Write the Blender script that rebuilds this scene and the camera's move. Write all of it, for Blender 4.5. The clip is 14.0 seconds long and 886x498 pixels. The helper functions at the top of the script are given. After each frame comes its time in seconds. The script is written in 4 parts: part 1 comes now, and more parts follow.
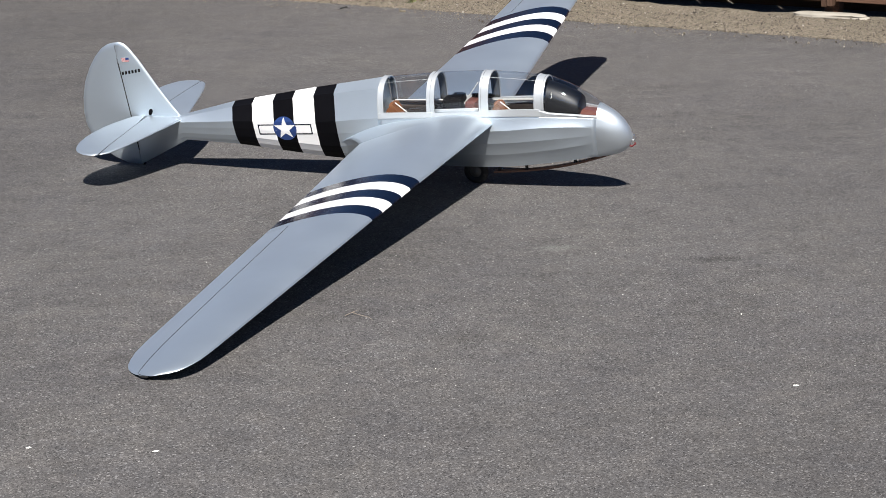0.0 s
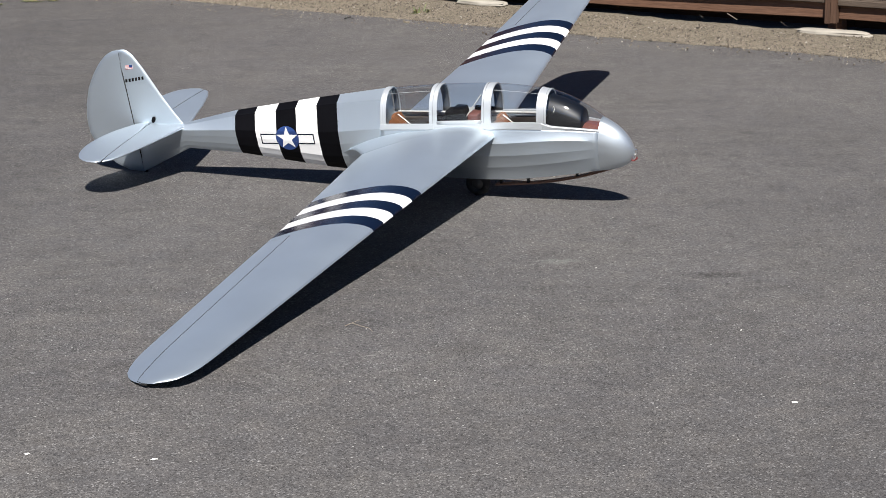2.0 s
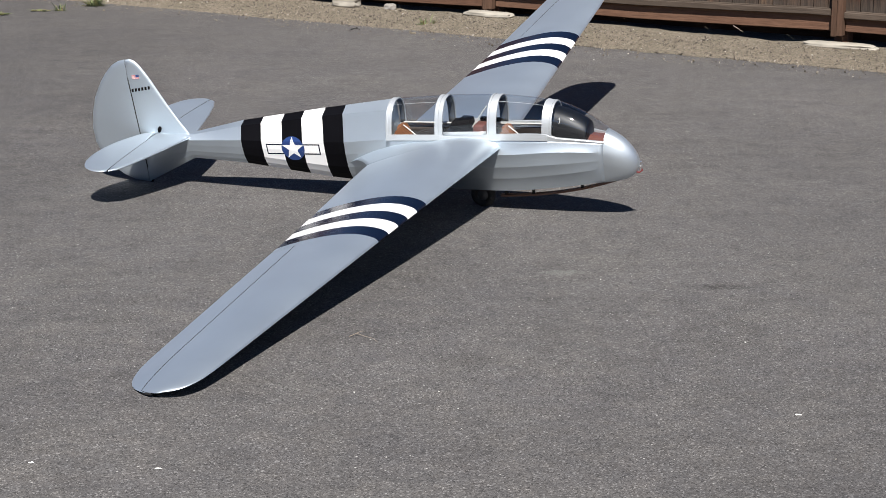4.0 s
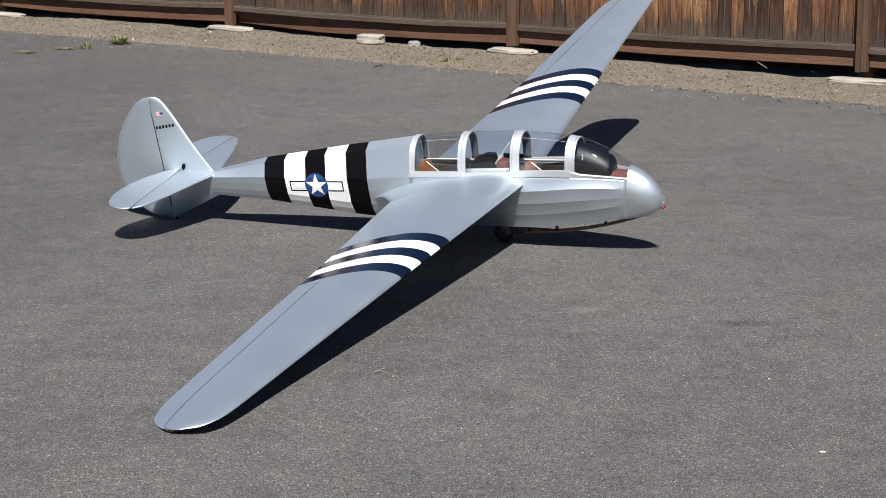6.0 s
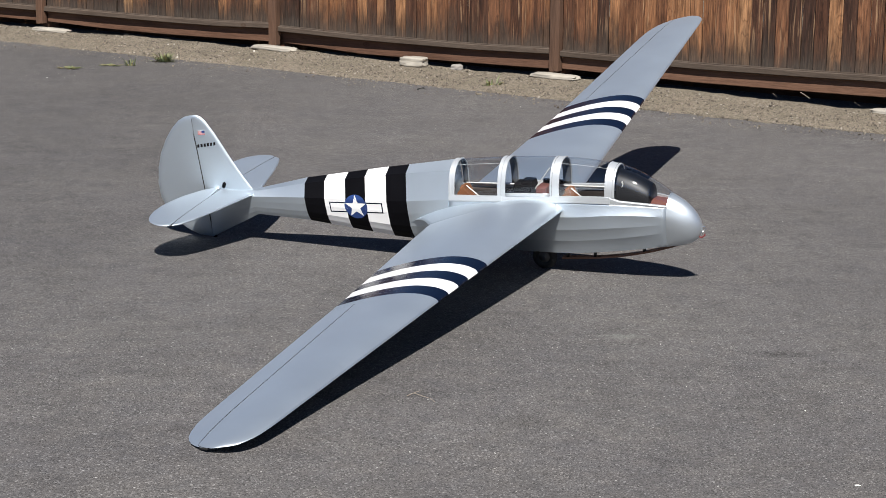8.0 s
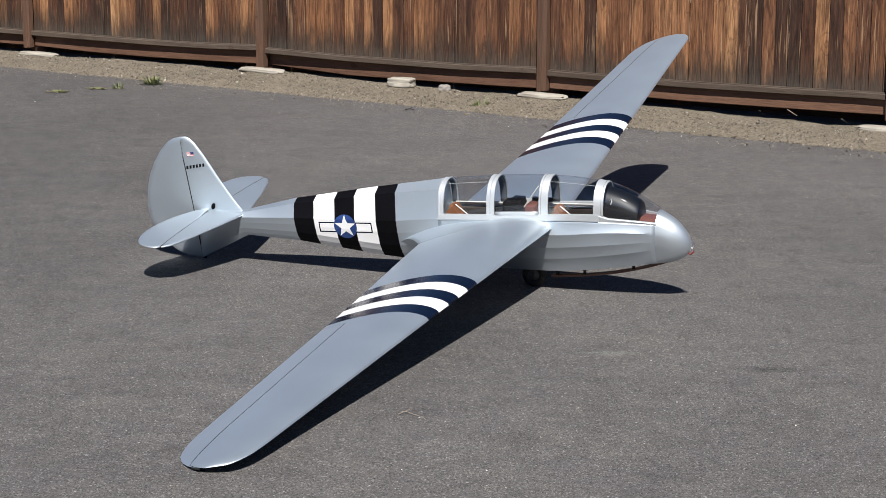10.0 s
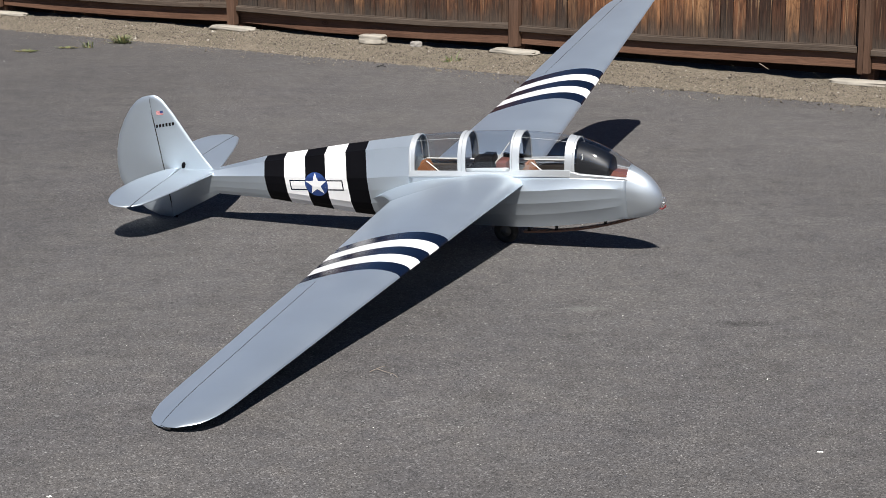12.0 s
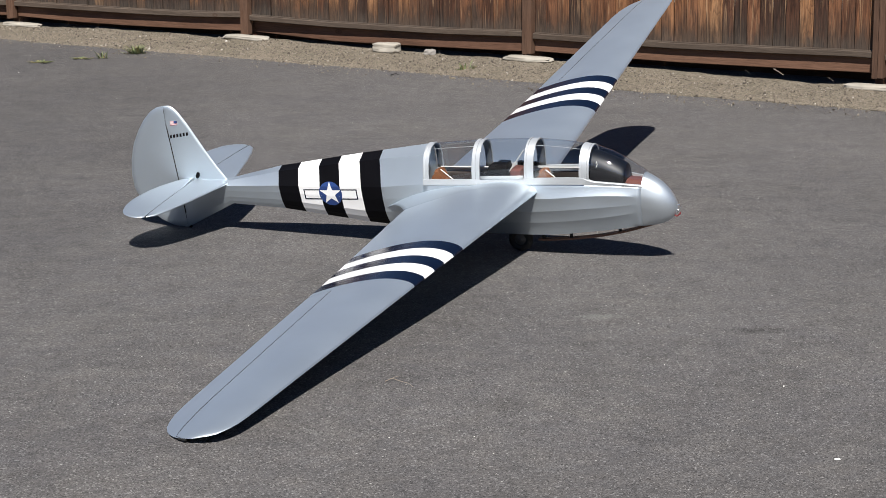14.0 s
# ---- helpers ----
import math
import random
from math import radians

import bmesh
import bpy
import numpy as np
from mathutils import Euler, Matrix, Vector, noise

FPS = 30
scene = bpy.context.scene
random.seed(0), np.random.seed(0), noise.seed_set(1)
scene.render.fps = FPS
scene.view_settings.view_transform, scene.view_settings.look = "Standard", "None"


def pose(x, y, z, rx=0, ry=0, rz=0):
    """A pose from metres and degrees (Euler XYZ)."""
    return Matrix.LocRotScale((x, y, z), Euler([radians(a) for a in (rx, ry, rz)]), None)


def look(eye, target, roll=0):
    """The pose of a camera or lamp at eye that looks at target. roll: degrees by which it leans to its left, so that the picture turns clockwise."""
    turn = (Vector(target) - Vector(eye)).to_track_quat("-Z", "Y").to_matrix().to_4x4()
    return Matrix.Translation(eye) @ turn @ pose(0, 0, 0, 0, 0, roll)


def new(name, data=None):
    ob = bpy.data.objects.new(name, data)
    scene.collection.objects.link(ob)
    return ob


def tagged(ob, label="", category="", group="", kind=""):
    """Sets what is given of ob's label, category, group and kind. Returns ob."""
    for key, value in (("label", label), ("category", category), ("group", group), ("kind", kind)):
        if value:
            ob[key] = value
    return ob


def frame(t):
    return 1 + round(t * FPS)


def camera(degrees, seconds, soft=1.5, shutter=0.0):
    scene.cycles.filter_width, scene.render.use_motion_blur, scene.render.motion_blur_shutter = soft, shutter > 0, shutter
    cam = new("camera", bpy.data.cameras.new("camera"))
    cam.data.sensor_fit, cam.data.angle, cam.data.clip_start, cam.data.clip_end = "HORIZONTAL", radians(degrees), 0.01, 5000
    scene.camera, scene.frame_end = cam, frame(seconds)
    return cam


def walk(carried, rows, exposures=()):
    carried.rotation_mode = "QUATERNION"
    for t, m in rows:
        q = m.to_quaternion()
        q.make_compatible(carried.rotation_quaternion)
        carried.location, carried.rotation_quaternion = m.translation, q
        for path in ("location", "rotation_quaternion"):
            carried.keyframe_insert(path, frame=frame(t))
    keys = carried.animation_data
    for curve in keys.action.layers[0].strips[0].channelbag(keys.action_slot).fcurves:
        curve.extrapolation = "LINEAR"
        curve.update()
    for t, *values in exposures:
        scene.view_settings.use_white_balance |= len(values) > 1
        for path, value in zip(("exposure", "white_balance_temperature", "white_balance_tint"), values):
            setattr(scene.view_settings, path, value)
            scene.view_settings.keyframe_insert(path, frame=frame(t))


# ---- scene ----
# A third-scale vintage training glider parked on an asphalt yard in front of a weathered board fence.
import itertools

LENS = 25.97
PATH = [
    (0.0, pose(-0.0105, 0.0231, 1.7112, 74.998, 1.112, -1.883)),
    (0.5, pose(-0.0086, 0.0232, 1.7101, 75.021, 1.024, -1.871)),
    (1.0, pose(-0.0114, 0.0245, 1.7126, 75.028, 0.816, -1.862)),
    (1.5, pose(-0.0135, 0.0240, 1.7176, 75.121, 0.227, -1.687)),
    (2.0, pose(-0.0124, 0.0176, 1.7160, 75.324, 0.335, -1.670)),
    (2.5, pose(-0.0109, 0.0213, 1.7123, 75.438, 0.624, -1.721)),
    (3.0, pose(-0.0114, 0.0160, 1.7143, 75.483, 0.405, -1.633)),
    (3.2, pose(-0.0112, 0.0156, 1.7147, 75.483, 0.235, -1.628)),
    (5.3, pose(-0.0041, 0.0033, 1.7213, 76.371, 0.215, -1.193)),
    (5.5, pose(-0.0036, 0.0031, 1.7214, 76.497, 0.222, -1.107)),
    (6.0, pose(0.0008, 0.0136, 1.7166, 76.746, 0.373, -0.706)),
    (6.5, pose(0.0034, 0.0149, 1.7170, 76.934, 0.588, -0.388)),
    (7.0, pose(0.0030, 0.0198, 1.7139, 77.081, 0.131, 0.022)),
    (7.5, pose(0.0034, 0.0235, 1.7154, 77.251, -0.662, 0.474)),
    (8.0, pose(0.0039, 0.0140, 1.7192, 77.427, -0.579, 0.704)),
    (8.2, pose(0.0037, 0.0131, 1.7186, 77.565, -0.430, 0.812)),
    (10.3, pose(0.0000, -0.0000, 1.7065, 78.081, 0.061, -0.013)),
    (10.5, pose(0.0038, 0.0044, 1.7039, 77.449, 0.498, -0.171)),
    (11.0, pose(0.0058, 0.0077, 1.7068, 77.012, 0.402, -0.399)),
    (11.5, pose(0.0164, 0.0080, 1.7096, 76.815, 0.794, -0.659)),
    (12.0, pose(0.0157, 0.0176, 1.7061, 76.801, 0.183, -0.557)),
    (12.5, pose(0.0122, 0.0303, 1.7068, 76.829, 0.312, -0.229)),
    (13.0, pose(0.0089, 0.0370, 1.7098, 76.891, 0.299, 0.064)),
    (13.5, pose(0.0143, 0.0327, 1.7120, 76.935, 1.268, -0.229)),
    (14.0, pose(0.0190, 0.0267, 1.7096, 77.015, 0.672, -0.195)),
]
cam = camera(LENS, 14.0, soft=0.8)
walk(cam, PATH, exposures=[(0.0, 0.77), (6.0, 0.77), (10.5, 0.68)])

# ---- world and sun ----
SUN_AZ, SUN_EL = radians(179.0), radians(51.4)
world = bpy.data.worlds.new("sky")
scene.world = world
world.use_nodes = True
wn = world.node_tree.nodes
sky = wn.new("ShaderNodeTexSky")
sky.sky_type, sky.sun_disc = "NISHITA", False
sky.sun_elevation, sky.sun_rotation = SUN_EL, SUN_AZ
sky.dust_density, sky.ozone_density, sky.air_density = 0.0, 2.0, 0.40
tint = wn.new("ShaderNodeMix")
tint.data_type, tint.blend_type = "RGBA", "MULTIPLY"
tint.inputs[0].default_value, tint.inputs[7].default_value = 1.0, (0.90, 1.0, 1.03, 1)
world.node_tree.links.new(sky.outputs[0], tint.inputs[6])
world.node_tree.links.new(tint.outputs[2], wn["Background"].inputs[0])
wn["Background"].inputs[1].default_value = 0.075
sun = new("sun", bpy.data.lights.new("sun", "SUN"))
sun.data.energy, sun.data.angle, sun.data.color = 5.0, radians(0.53), (1.0, 0.958, 0.908)
to_sun = Vector((math.sin(SUN_AZ) * math.cos(SUN_EL), math.cos(SUN_AZ) * math.cos(SUN_EL), math.sin(SUN_EL)))
sun.matrix_world = look(to_sun * 30, (0, 0, 0))


# ---- materials ----
class Mat:
    """A node material with a Principled shader and small helpers."""

    def __init__(self, name, rough=0.5, metal=0.0, spec=0.5):
        self.m = bpy.data.materials.new(name)
        self.m.use_nodes = True
        self.n, self.l = self.m.node_tree.nodes, self.m.node_tree.links
        self.b = self.n["Principled BSDF"]
        self.b.inputs["Roughness"].default_value = rough
        self.b.inputs["Metallic"].default_value = metal
        self.b.inputs["Specular IOR Level"].default_value = spec

    def put(self, value, socket):
        if hasattr(value, "is_output"):
            self.l.new(value, socket)
        else:
            socket.default_value = value

    def coords(self, kind="Object", scale=(1, 1, 1)):
        co = self.n.new("ShaderNodeTexCoord").outputs[kind]
        mp = self.n.new("ShaderNodeMapping")
        mp.inputs["Scale"].default_value = scale
        self.l.new(co, mp.inputs["Vector"])
        return mp.outputs[0]

    def noise(self, co, scale, detail=4.0, rough=0.55, distort=0.0):
        t = self.n.new("ShaderNodeTexNoise")
        t.inputs["Scale"].default_value, t.inputs["Detail"].default_value = scale, detail
        t.inputs["Roughness"].default_value, t.inputs["Distortion"].default_value = rough, distort
        self.l.new(co, t.inputs["Vector"])
        return t.outputs["Fac"]

    def cells(self, co, scale, out="Color", feature="F1"):
        t = self.n.new("ShaderNodeTexVoronoi")
        t.feature = feature
        t.inputs["Scale"].default_value = scale
        self.l.new(co, t.inputs["Vector"])
        return t.outputs[out]

    def ramp(self, fac, stops):
        r = self.n.new("ShaderNodeValToRGB")
        e = r.color_ramp.elements
        while len(e) < len(stops):
            e.new(0.5)
        for el, (p, c) in zip(e, stops):
            el.position = p
            el.color = (*c, 1) if len(c) == 3 else c
        self.l.new(fac, r.inputs[0])
        return r.outputs[0]

    def mix(self, fac, a, b, mode="MIX"):
        x = self.n.new("ShaderNodeMix")
        x.data_type, x.blend_type = "RGBA", mode
        for s, v in ((x.inputs[0], fac), (x.inputs[6], a), (x.inputs[7], b)):
            if isinstance(v, tuple) and len(v) == 3:
                v = (*v, 1)
            self.put(v, s)
        return x.outputs[2]

    def math(self, op, a, b=0.0, clamp=False):
        x = self.n.new("ShaderNodeMath")
        x.operation, x.use_clamp = op, clamp
        self.put(a, x.inputs[0])
        self.put(b, x.inputs[1])
        return x.outputs[0]

    def axis(self, co, i):
        s = self.n.new("ShaderNodeSeparateXYZ")
        self.l.new(co, s.inputs[0])
        return s.outputs[i]

    def random(self):
        return self.n.new("ShaderNodeObjectInfo").outputs["Random"]

    def island(self):
        return self.n.new("ShaderNodeNewGeometry").outputs["Random Per Island"]

    def colour(self, v):
        if isinstance(v, tuple) and len(v) == 3:
            v = (*v, 1)
        self.put(v, self.b.inputs["Base Color"])
        return self

    def rough(self, v):
        self.put(v, self.b.inputs["Roughness"])
        return self

    def bump(self, h, dist, strength=1.0):
        x = self.n.new("ShaderNodeBump")
        x.inputs["Distance"].default_value, x.inputs["Strength"].default_value = dist, strength
        self.l.new(h, x.inputs["Height"])
        prior = self.b.inputs["Normal"].links
        if prior:
            self.l.new(prior[0].from_socket, x.inputs["Normal"])
        self.l.new(x.outputs[0], self.b.inputs["Normal"])
        return self


def paint(name, colour, rough=0.4, metal=0.0, vary=0.08, grime=0.12, spec=0.5):
    """Sprayed paint: slight tone changes, faint dust, a fine weave."""
    m = Mat(name, rough, metal, spec)
    co = m.coords()
    big, fine = m.noise(co, 6.0, 3.0), m.noise(co, 160.0, 2.0)
    lo = tuple(c * (1 - vary) for c in colour)
    hi = tuple(min(1, c * (1 + vary)) for c in colour)
    c = m.mix(m.ramp(big, [(0.3, (0, 0, 0)), (0.7, (1, 1, 1))]), lo, hi)
    c = m.mix(m.math("MULTIPLY", m.ramp(m.noise(co, 22.0, 5.0, 0.7), [(0.55, (0, 0, 0)), (0.8, (1, 1, 1))]), grime), c, (0.30, 0.28, 0.25))
    m.colour(c)
    m.rough(m.math("ADD", m.math("MULTIPLY", big, 0.05), rough - 0.025))
    m.bump(fine, 0.0002, 0.25)
    return m.m


SILVER = paint("silver_dope", (0.578, 0.645, 0.698), 0.50, 0.89, 0.02, 0.03)
BRIGHT = paint("bright_silver_enamel", (0.57, 0.595, 0.61), 0.45, 0.55, 0.03, 0.04)
CAPSILVER = paint("nose_silver", (0.590, 0.645, 0.685), 0.48, 0.89, 0.03, 0.04)
BLACK = paint("black_stripe_paint", (0.003, 0.003, 0.004), 0.55, 0.0, 0.2, 0.004, 0.07)
NAVY = paint("navy_stripe_paint", (0.0025, 0.0055, 0.016), 0.19, 0.0, 0.15, 0.004, 0.22)
WHITE = paint("white_stripe_paint", (0.80, 0.80, 0.79), 0.25, 0.0, 0.02, 0.05)
BLUE = paint("insignia_blue", (0.018, 0.045, 0.16), 0.4, 0.0, 0.1, 0.03)
RED = paint("red_enamel", (0.15, 0.018, 0.018), 0.5)
FLAGRED = paint("faded_flag_red", (0.46, 0.16, 0.16), 0.5)
SHROUD = paint("satin_black_shroud", (0.004, 0.0046, 0.006), 0.42, 0.0, 0.2, 0.01, 0.24)
RIM = paint("dull_alloy", (0.10, 0.10, 0.098), 0.5, 0.5, 0.2, 0.2)
STUCCO = paint("plain_tan_stucco", (0.33, 0.29, 0.24), 0.9, 0.0, 0.08, 0.2, 0.2)
LEATHER = paint("tan_leather", (0.19, 0.073, 0.027), 0.55, 0.0, 0.2, 0.15)
MAROON = paint("red_brown_floor", (0.13, 0.045, 0.034), 0.6, 0.0, 0.2, 0.15)
DARK = paint("black_cockpit_trim", (0.004, 0.004, 0.005), 0.6, 0.0, 0.2, 0.008, 0.08)
LINING = paint("grey_brown_lining", (0.045, 0.036, 0.031), 0.7, 0.0, 0.2, 0.2)
TUBE = paint("light_tube_enamel", (0.62, 0.62, 0.58), 0.4, 0.0, 0.05, 0.1)
RUBBER = paint("black_rubber", (0.012, 0.012, 0.012), 0.7, 0.0, 0.2, 0.3)
STEEL = paint("polished_steel", (0.62, 0.62, 0.62), 0.25, 0.9, 0.05, 0.05)
INNER = paint("grey_frame_lining", (0.075, 0.08, 0.085), 0.6, 0.0, 0.15, 0.1)
ASH = paint("varnished_ash", (0.14, 0.065, 0.04), 0.45, 0.0, 0.2, 0.2)
INK = paint("black_lettering", (0.006, 0.006, 0.007), 0.5, 0.0, 0.1, 0.01, 0.15)
SLOT = paint("dark_gap", (0.010, 0.010, 0.010), 0.9)


def glass_material():
    m = bpy.data.materials.new("thin_acrylic")
    m.use_nodes = True
    n, l = m.node_tree.nodes, m.node_tree.links
    n.remove(n["Principled BSDF"])
    clear, gloss, mixed = n.new("ShaderNodeBsdfTransparent"), n.new("ShaderNodeBsdfGlossy"), n.new("ShaderNodeMixShader")
    clear.inputs[0].default_value = (0.92, 0.935, 0.95, 1)
    gloss.inputs["Roughness"].default_value = 0.03
    lw, power, scale = n.new("ShaderNodeLayerWeight"), n.new("ShaderNodeMath"), n.new("ShaderNodeMath")
    lw.inputs[0].default_value = 0.5
    power.operation, power.inputs[1].default_value = "POWER", 5.0
    scale.operation, scale.inputs[1].default_value, scale.inputs[2].default_value = "MULTIPLY_ADD", 0.6, 0.085
    l.new(lw.outputs["Facing"], power.inputs[0])
    l.new(power.outputs[0], scale.inputs[0])
    l.new(scale.outputs[0], mixed.inputs[0])
    l.new(clear.outputs[0], mixed.inputs[1])
    l.new(gloss.outputs[0], mixed.inputs[2])
    l.new(mixed.outputs[0], n["Material Output"].inputs[0])
    return m


GLASS = glass_material()


def asphalt_material():
    m = Mat("weathered_asphalt", 0.9, 0.0, 0.12)
    co = m.coords()
    tone = m.ramp(m.cells(co, 228.0), [(0.0, (0.034, 0.0328, 0.0328)), (0.28, (0.081, 0.0775, 0.077)), (0.75, (0.121, 0.116, 0.115)), (0.97, (0.235, 0.229, 0.226))])
    fine = m.ramp(m.noise(co, 325.0, 3.0, 0.8), [(0.30, (0.55, 0.55, 0.55)), (0.70, (1.48, 1.47, 1.46))])
    c = m.mix(1.0, tone, fine, "MULTIPLY")
    pit = m.ramp(m.cells(co, 125.0, "Distance"), [(0.0, (1, 1, 1)), (0.18, (1, 1, 1)), (0.30, (0, 0, 0))])
    pitted = m.ramp(m.noise(co, 41.0, 2.0), [(0.53, (0, 0, 0)), (0.60, (1, 1, 1))])
    c = m.mix(m.math("MULTIPLY", m.math("MULTIPLY", pit, pitted), 0.8), c, (0.018, 0.017, 0.017))
    hue = m.ramp(m.noise(co, 2.3, 3.0, 0.6, 0.5), [(0.35, (1.004, 1.0, 1.0)), (0.65, (0.994, 0.994, 1.018))])
    c = m.mix(1.0, c, hue, "MULTIPLY")
    tint = m.ramp(m.noise(co, 13.0, 4.0, 0.6), [(0.35, (0.965, 0.98, 0.978)), (0.65, (1.025, 1.022, 0.996))])
    c = m.mix(1.0, c, tint, "MULTIPLY")
    mottle = m.ramp(m.noise(co, 8.0, 5.0, 0.72, 0.6), [(0.30, (0.84, 0.84, 0.845)), (0.5, (1.0, 1.0, 1.0)), (0.72, (1.13, 1.12, 1.10))])
    c = m.mix(1.0, c, mottle, "MULTIPLY")
    worn = m.ramp(m.noise(co, 0.9, 6.0, 0.6, 0.4), [(0.25, (0.86, 0.86, 0.87)), (0.75, (1.12, 1.115, 1.10))])
    c = m.mix(1.0, c, worn, "MULTIPLY")
    streak = m.ramp(m.noise(m.coords(scale=(1.0, 2.2, 1)), 3.5, 5.0, 0.65), [(0.28, (0.88, 0.88, 0.88)), (0.5, (1, 1, 1)), (0.8, (1.06, 1.055, 1.045))])
    c = m.mix(1.0, c, streak, "MULTIPLY")
    pale = m.ramp(m.cells(co, 34.0, "Distance"), [(0.0, (1, 1, 1)), (0.075, (1, 1, 1)), (0.115, (0, 0, 0))])
    pick = m.ramp(m.noise(co, 21.0, 1.0), [(0.50, (0, 0, 0)), (0.60, (1, 1, 1))])
    c = m.mix(m.math("MULTIPLY", m.math("MULTIPLY", pale, pick), 0.85), c, (0.42, 0.41, 0.39))
    # rubbed dark patches and one pale scuff
    for x, y, rx, ry, k in ((1.070, 6.172, 0.15, 0.055, 0.75), (1.172, 6.00, 0.08, 0.035, 0.4), (0.559, 6.363, 0.085, 0.05, -0.5), (1.35, 9.4, 0.28, 0.10, 0.25), (0.15, 5.35, 0.2, 0.07, 0.2), (0.97, 5.05, 0.26, 0.16, 0.2)):
        mp = m.n.new("ShaderNodeMapping")
        mp.vector_type = "POINT"
        mp.inputs["Location"].default_value = (-x / rx, -y / ry, 0)
        mp.inputs["Scale"].default_value = (1 / rx, 1 / ry, 1)
        m.l.new(co, mp.inputs["Vector"])
        ln = m.n.new("ShaderNodeVectorMath")
        ln.operation = "LENGTH"
        m.l.new(mp.outputs[0], ln.inputs[0])
        spot = m.ramp(m.math("ADD", ln.outputs["Value"], m.math("MULTIPLY", m.math("SUBTRACT", m.noise(co, 26.0, 5.0, 0.7), 0.5), 1.6)), [(0.35, (1, 1, 1)), (1.0, (0, 0, 0))])
        speck = m.math("MULTIPLY", spot, m.ramp(m.noise(co, 150.0, 3.0, 0.7), [(0.42, (0, 0, 0)), (0.58, (1, 1, 1))]))
        c = m.mix(m.math("MULTIPLY", speck, abs(k)), c, (0.022, 0.021, 0.020) if k > 0 else (0.22, 0.225, 0.21))
    # broad ragged-edged fields where the asphalt colour is scaled darker
    for x, y, rx, ry, k in ((-2.7, 10.5, 2.1, 6.5, 0.85), (1.5, 4.4, 0.9, 1.0, 0.92)):
        mp = m.n.new("ShaderNodeMapping")
        mp.inputs["Location"].default_value = (-x / rx, -y / ry, 0)
        mp.inputs["Scale"].default_value = (1 / rx, 1 / ry, 1)
        m.l.new(co, mp.inputs["Vector"])
        ln = m.n.new("ShaderNodeVectorMath")
        ln.operation = "LENGTH"
        m.l.new(mp.outputs[0], ln.inputs[0])
        field = m.ramp(m.math("ADD", ln.outputs["Value"], m.math("MULTIPLY", m.math("SUBTRACT", m.noise(co, 2.2, 5.0, 0.65), 0.5), 0.9)), [(0.45, (1, 1, 1)), (1.0, (0, 0, 0))])
        c = m.mix(field, c, m.mix(1.0, c, (k, k, k * 1.005), "MULTIPLY"))
    m.colour(c)
    m.bump(m.noise(co, 300.0, 3.0, 0.7), 0.0016, 0.9)
    m.bump(m.cells(co, 260.0, "Distance"), 0.0012, 0.6)
    return m.m


def soil_material():
    m = Mat("gravelly_soil", 0.95, 0.0, 0.2)
    co = m.coords()
    c = m.ramp(m.noise(co, 60.0, 6.0, 0.78), [(0.28, (0.030, 0.025, 0.020)), (0.46, (0.165, 0.139, 0.106)), (0.75, (0.36, 0.315, 0.25))])
    c = m.mix(m.ramp(m.noise(co, 3.0, 4.0), [(0.35, (0, 0, 0)), (0.7, (1, 1, 1))]), c, m.mix(1.0, c, (0.80, 0.82, 0.80), "MULTIPLY"))
    m.colour(c)
    m.bump(m.noise(co, 120.0, 4.0, 0.7), 0.010, 1.0)
    return m.m


def pebble_material():
    m = Mat("mixed_pebbles", 0.85, 0.0, 0.3)
    c = m.ramp(m.island(), [(0.0, (0.05, 0.042, 0.035)), (0.25, (0.12, 0.101, 0.079)), (0.7, (0.19, 0.162, 0.127)), (0.97, (0.26, 0.228, 0.185)), (1.0, (0.44, 0.41, 0.36))])
    m.colour(m.mix(1.0, c, m.ramp(m.noise(m.coords(), 150.0, 2.0), [(0.3, (0.75, 0.75, 0.75)), (0.7, (1.1, 1.1, 1.1))]), "MULTIPLY"))
    return m.m


def grit_material():
    m = Mat("pale_grit", 0.85, 0.0, 0.3)
    c = m.ramp(m.island(), [(0.0, (0.16, 0.145, 0.13)), (0.5, (0.26, 0.245, 0.22)), (0.9, (0.34, 0.325, 0.30)), (1.0, (0.50, 0.485, 0.46))])
    m.colour(m.mix(1.0, c, m.ramp(m.noise(m.coords(), 200.0, 2.0), [(0.3, (0.8, 0.8, 0.8)), (0.7, (1.1, 1.1, 1.1))]), "MULTIPLY"))
    return m.m


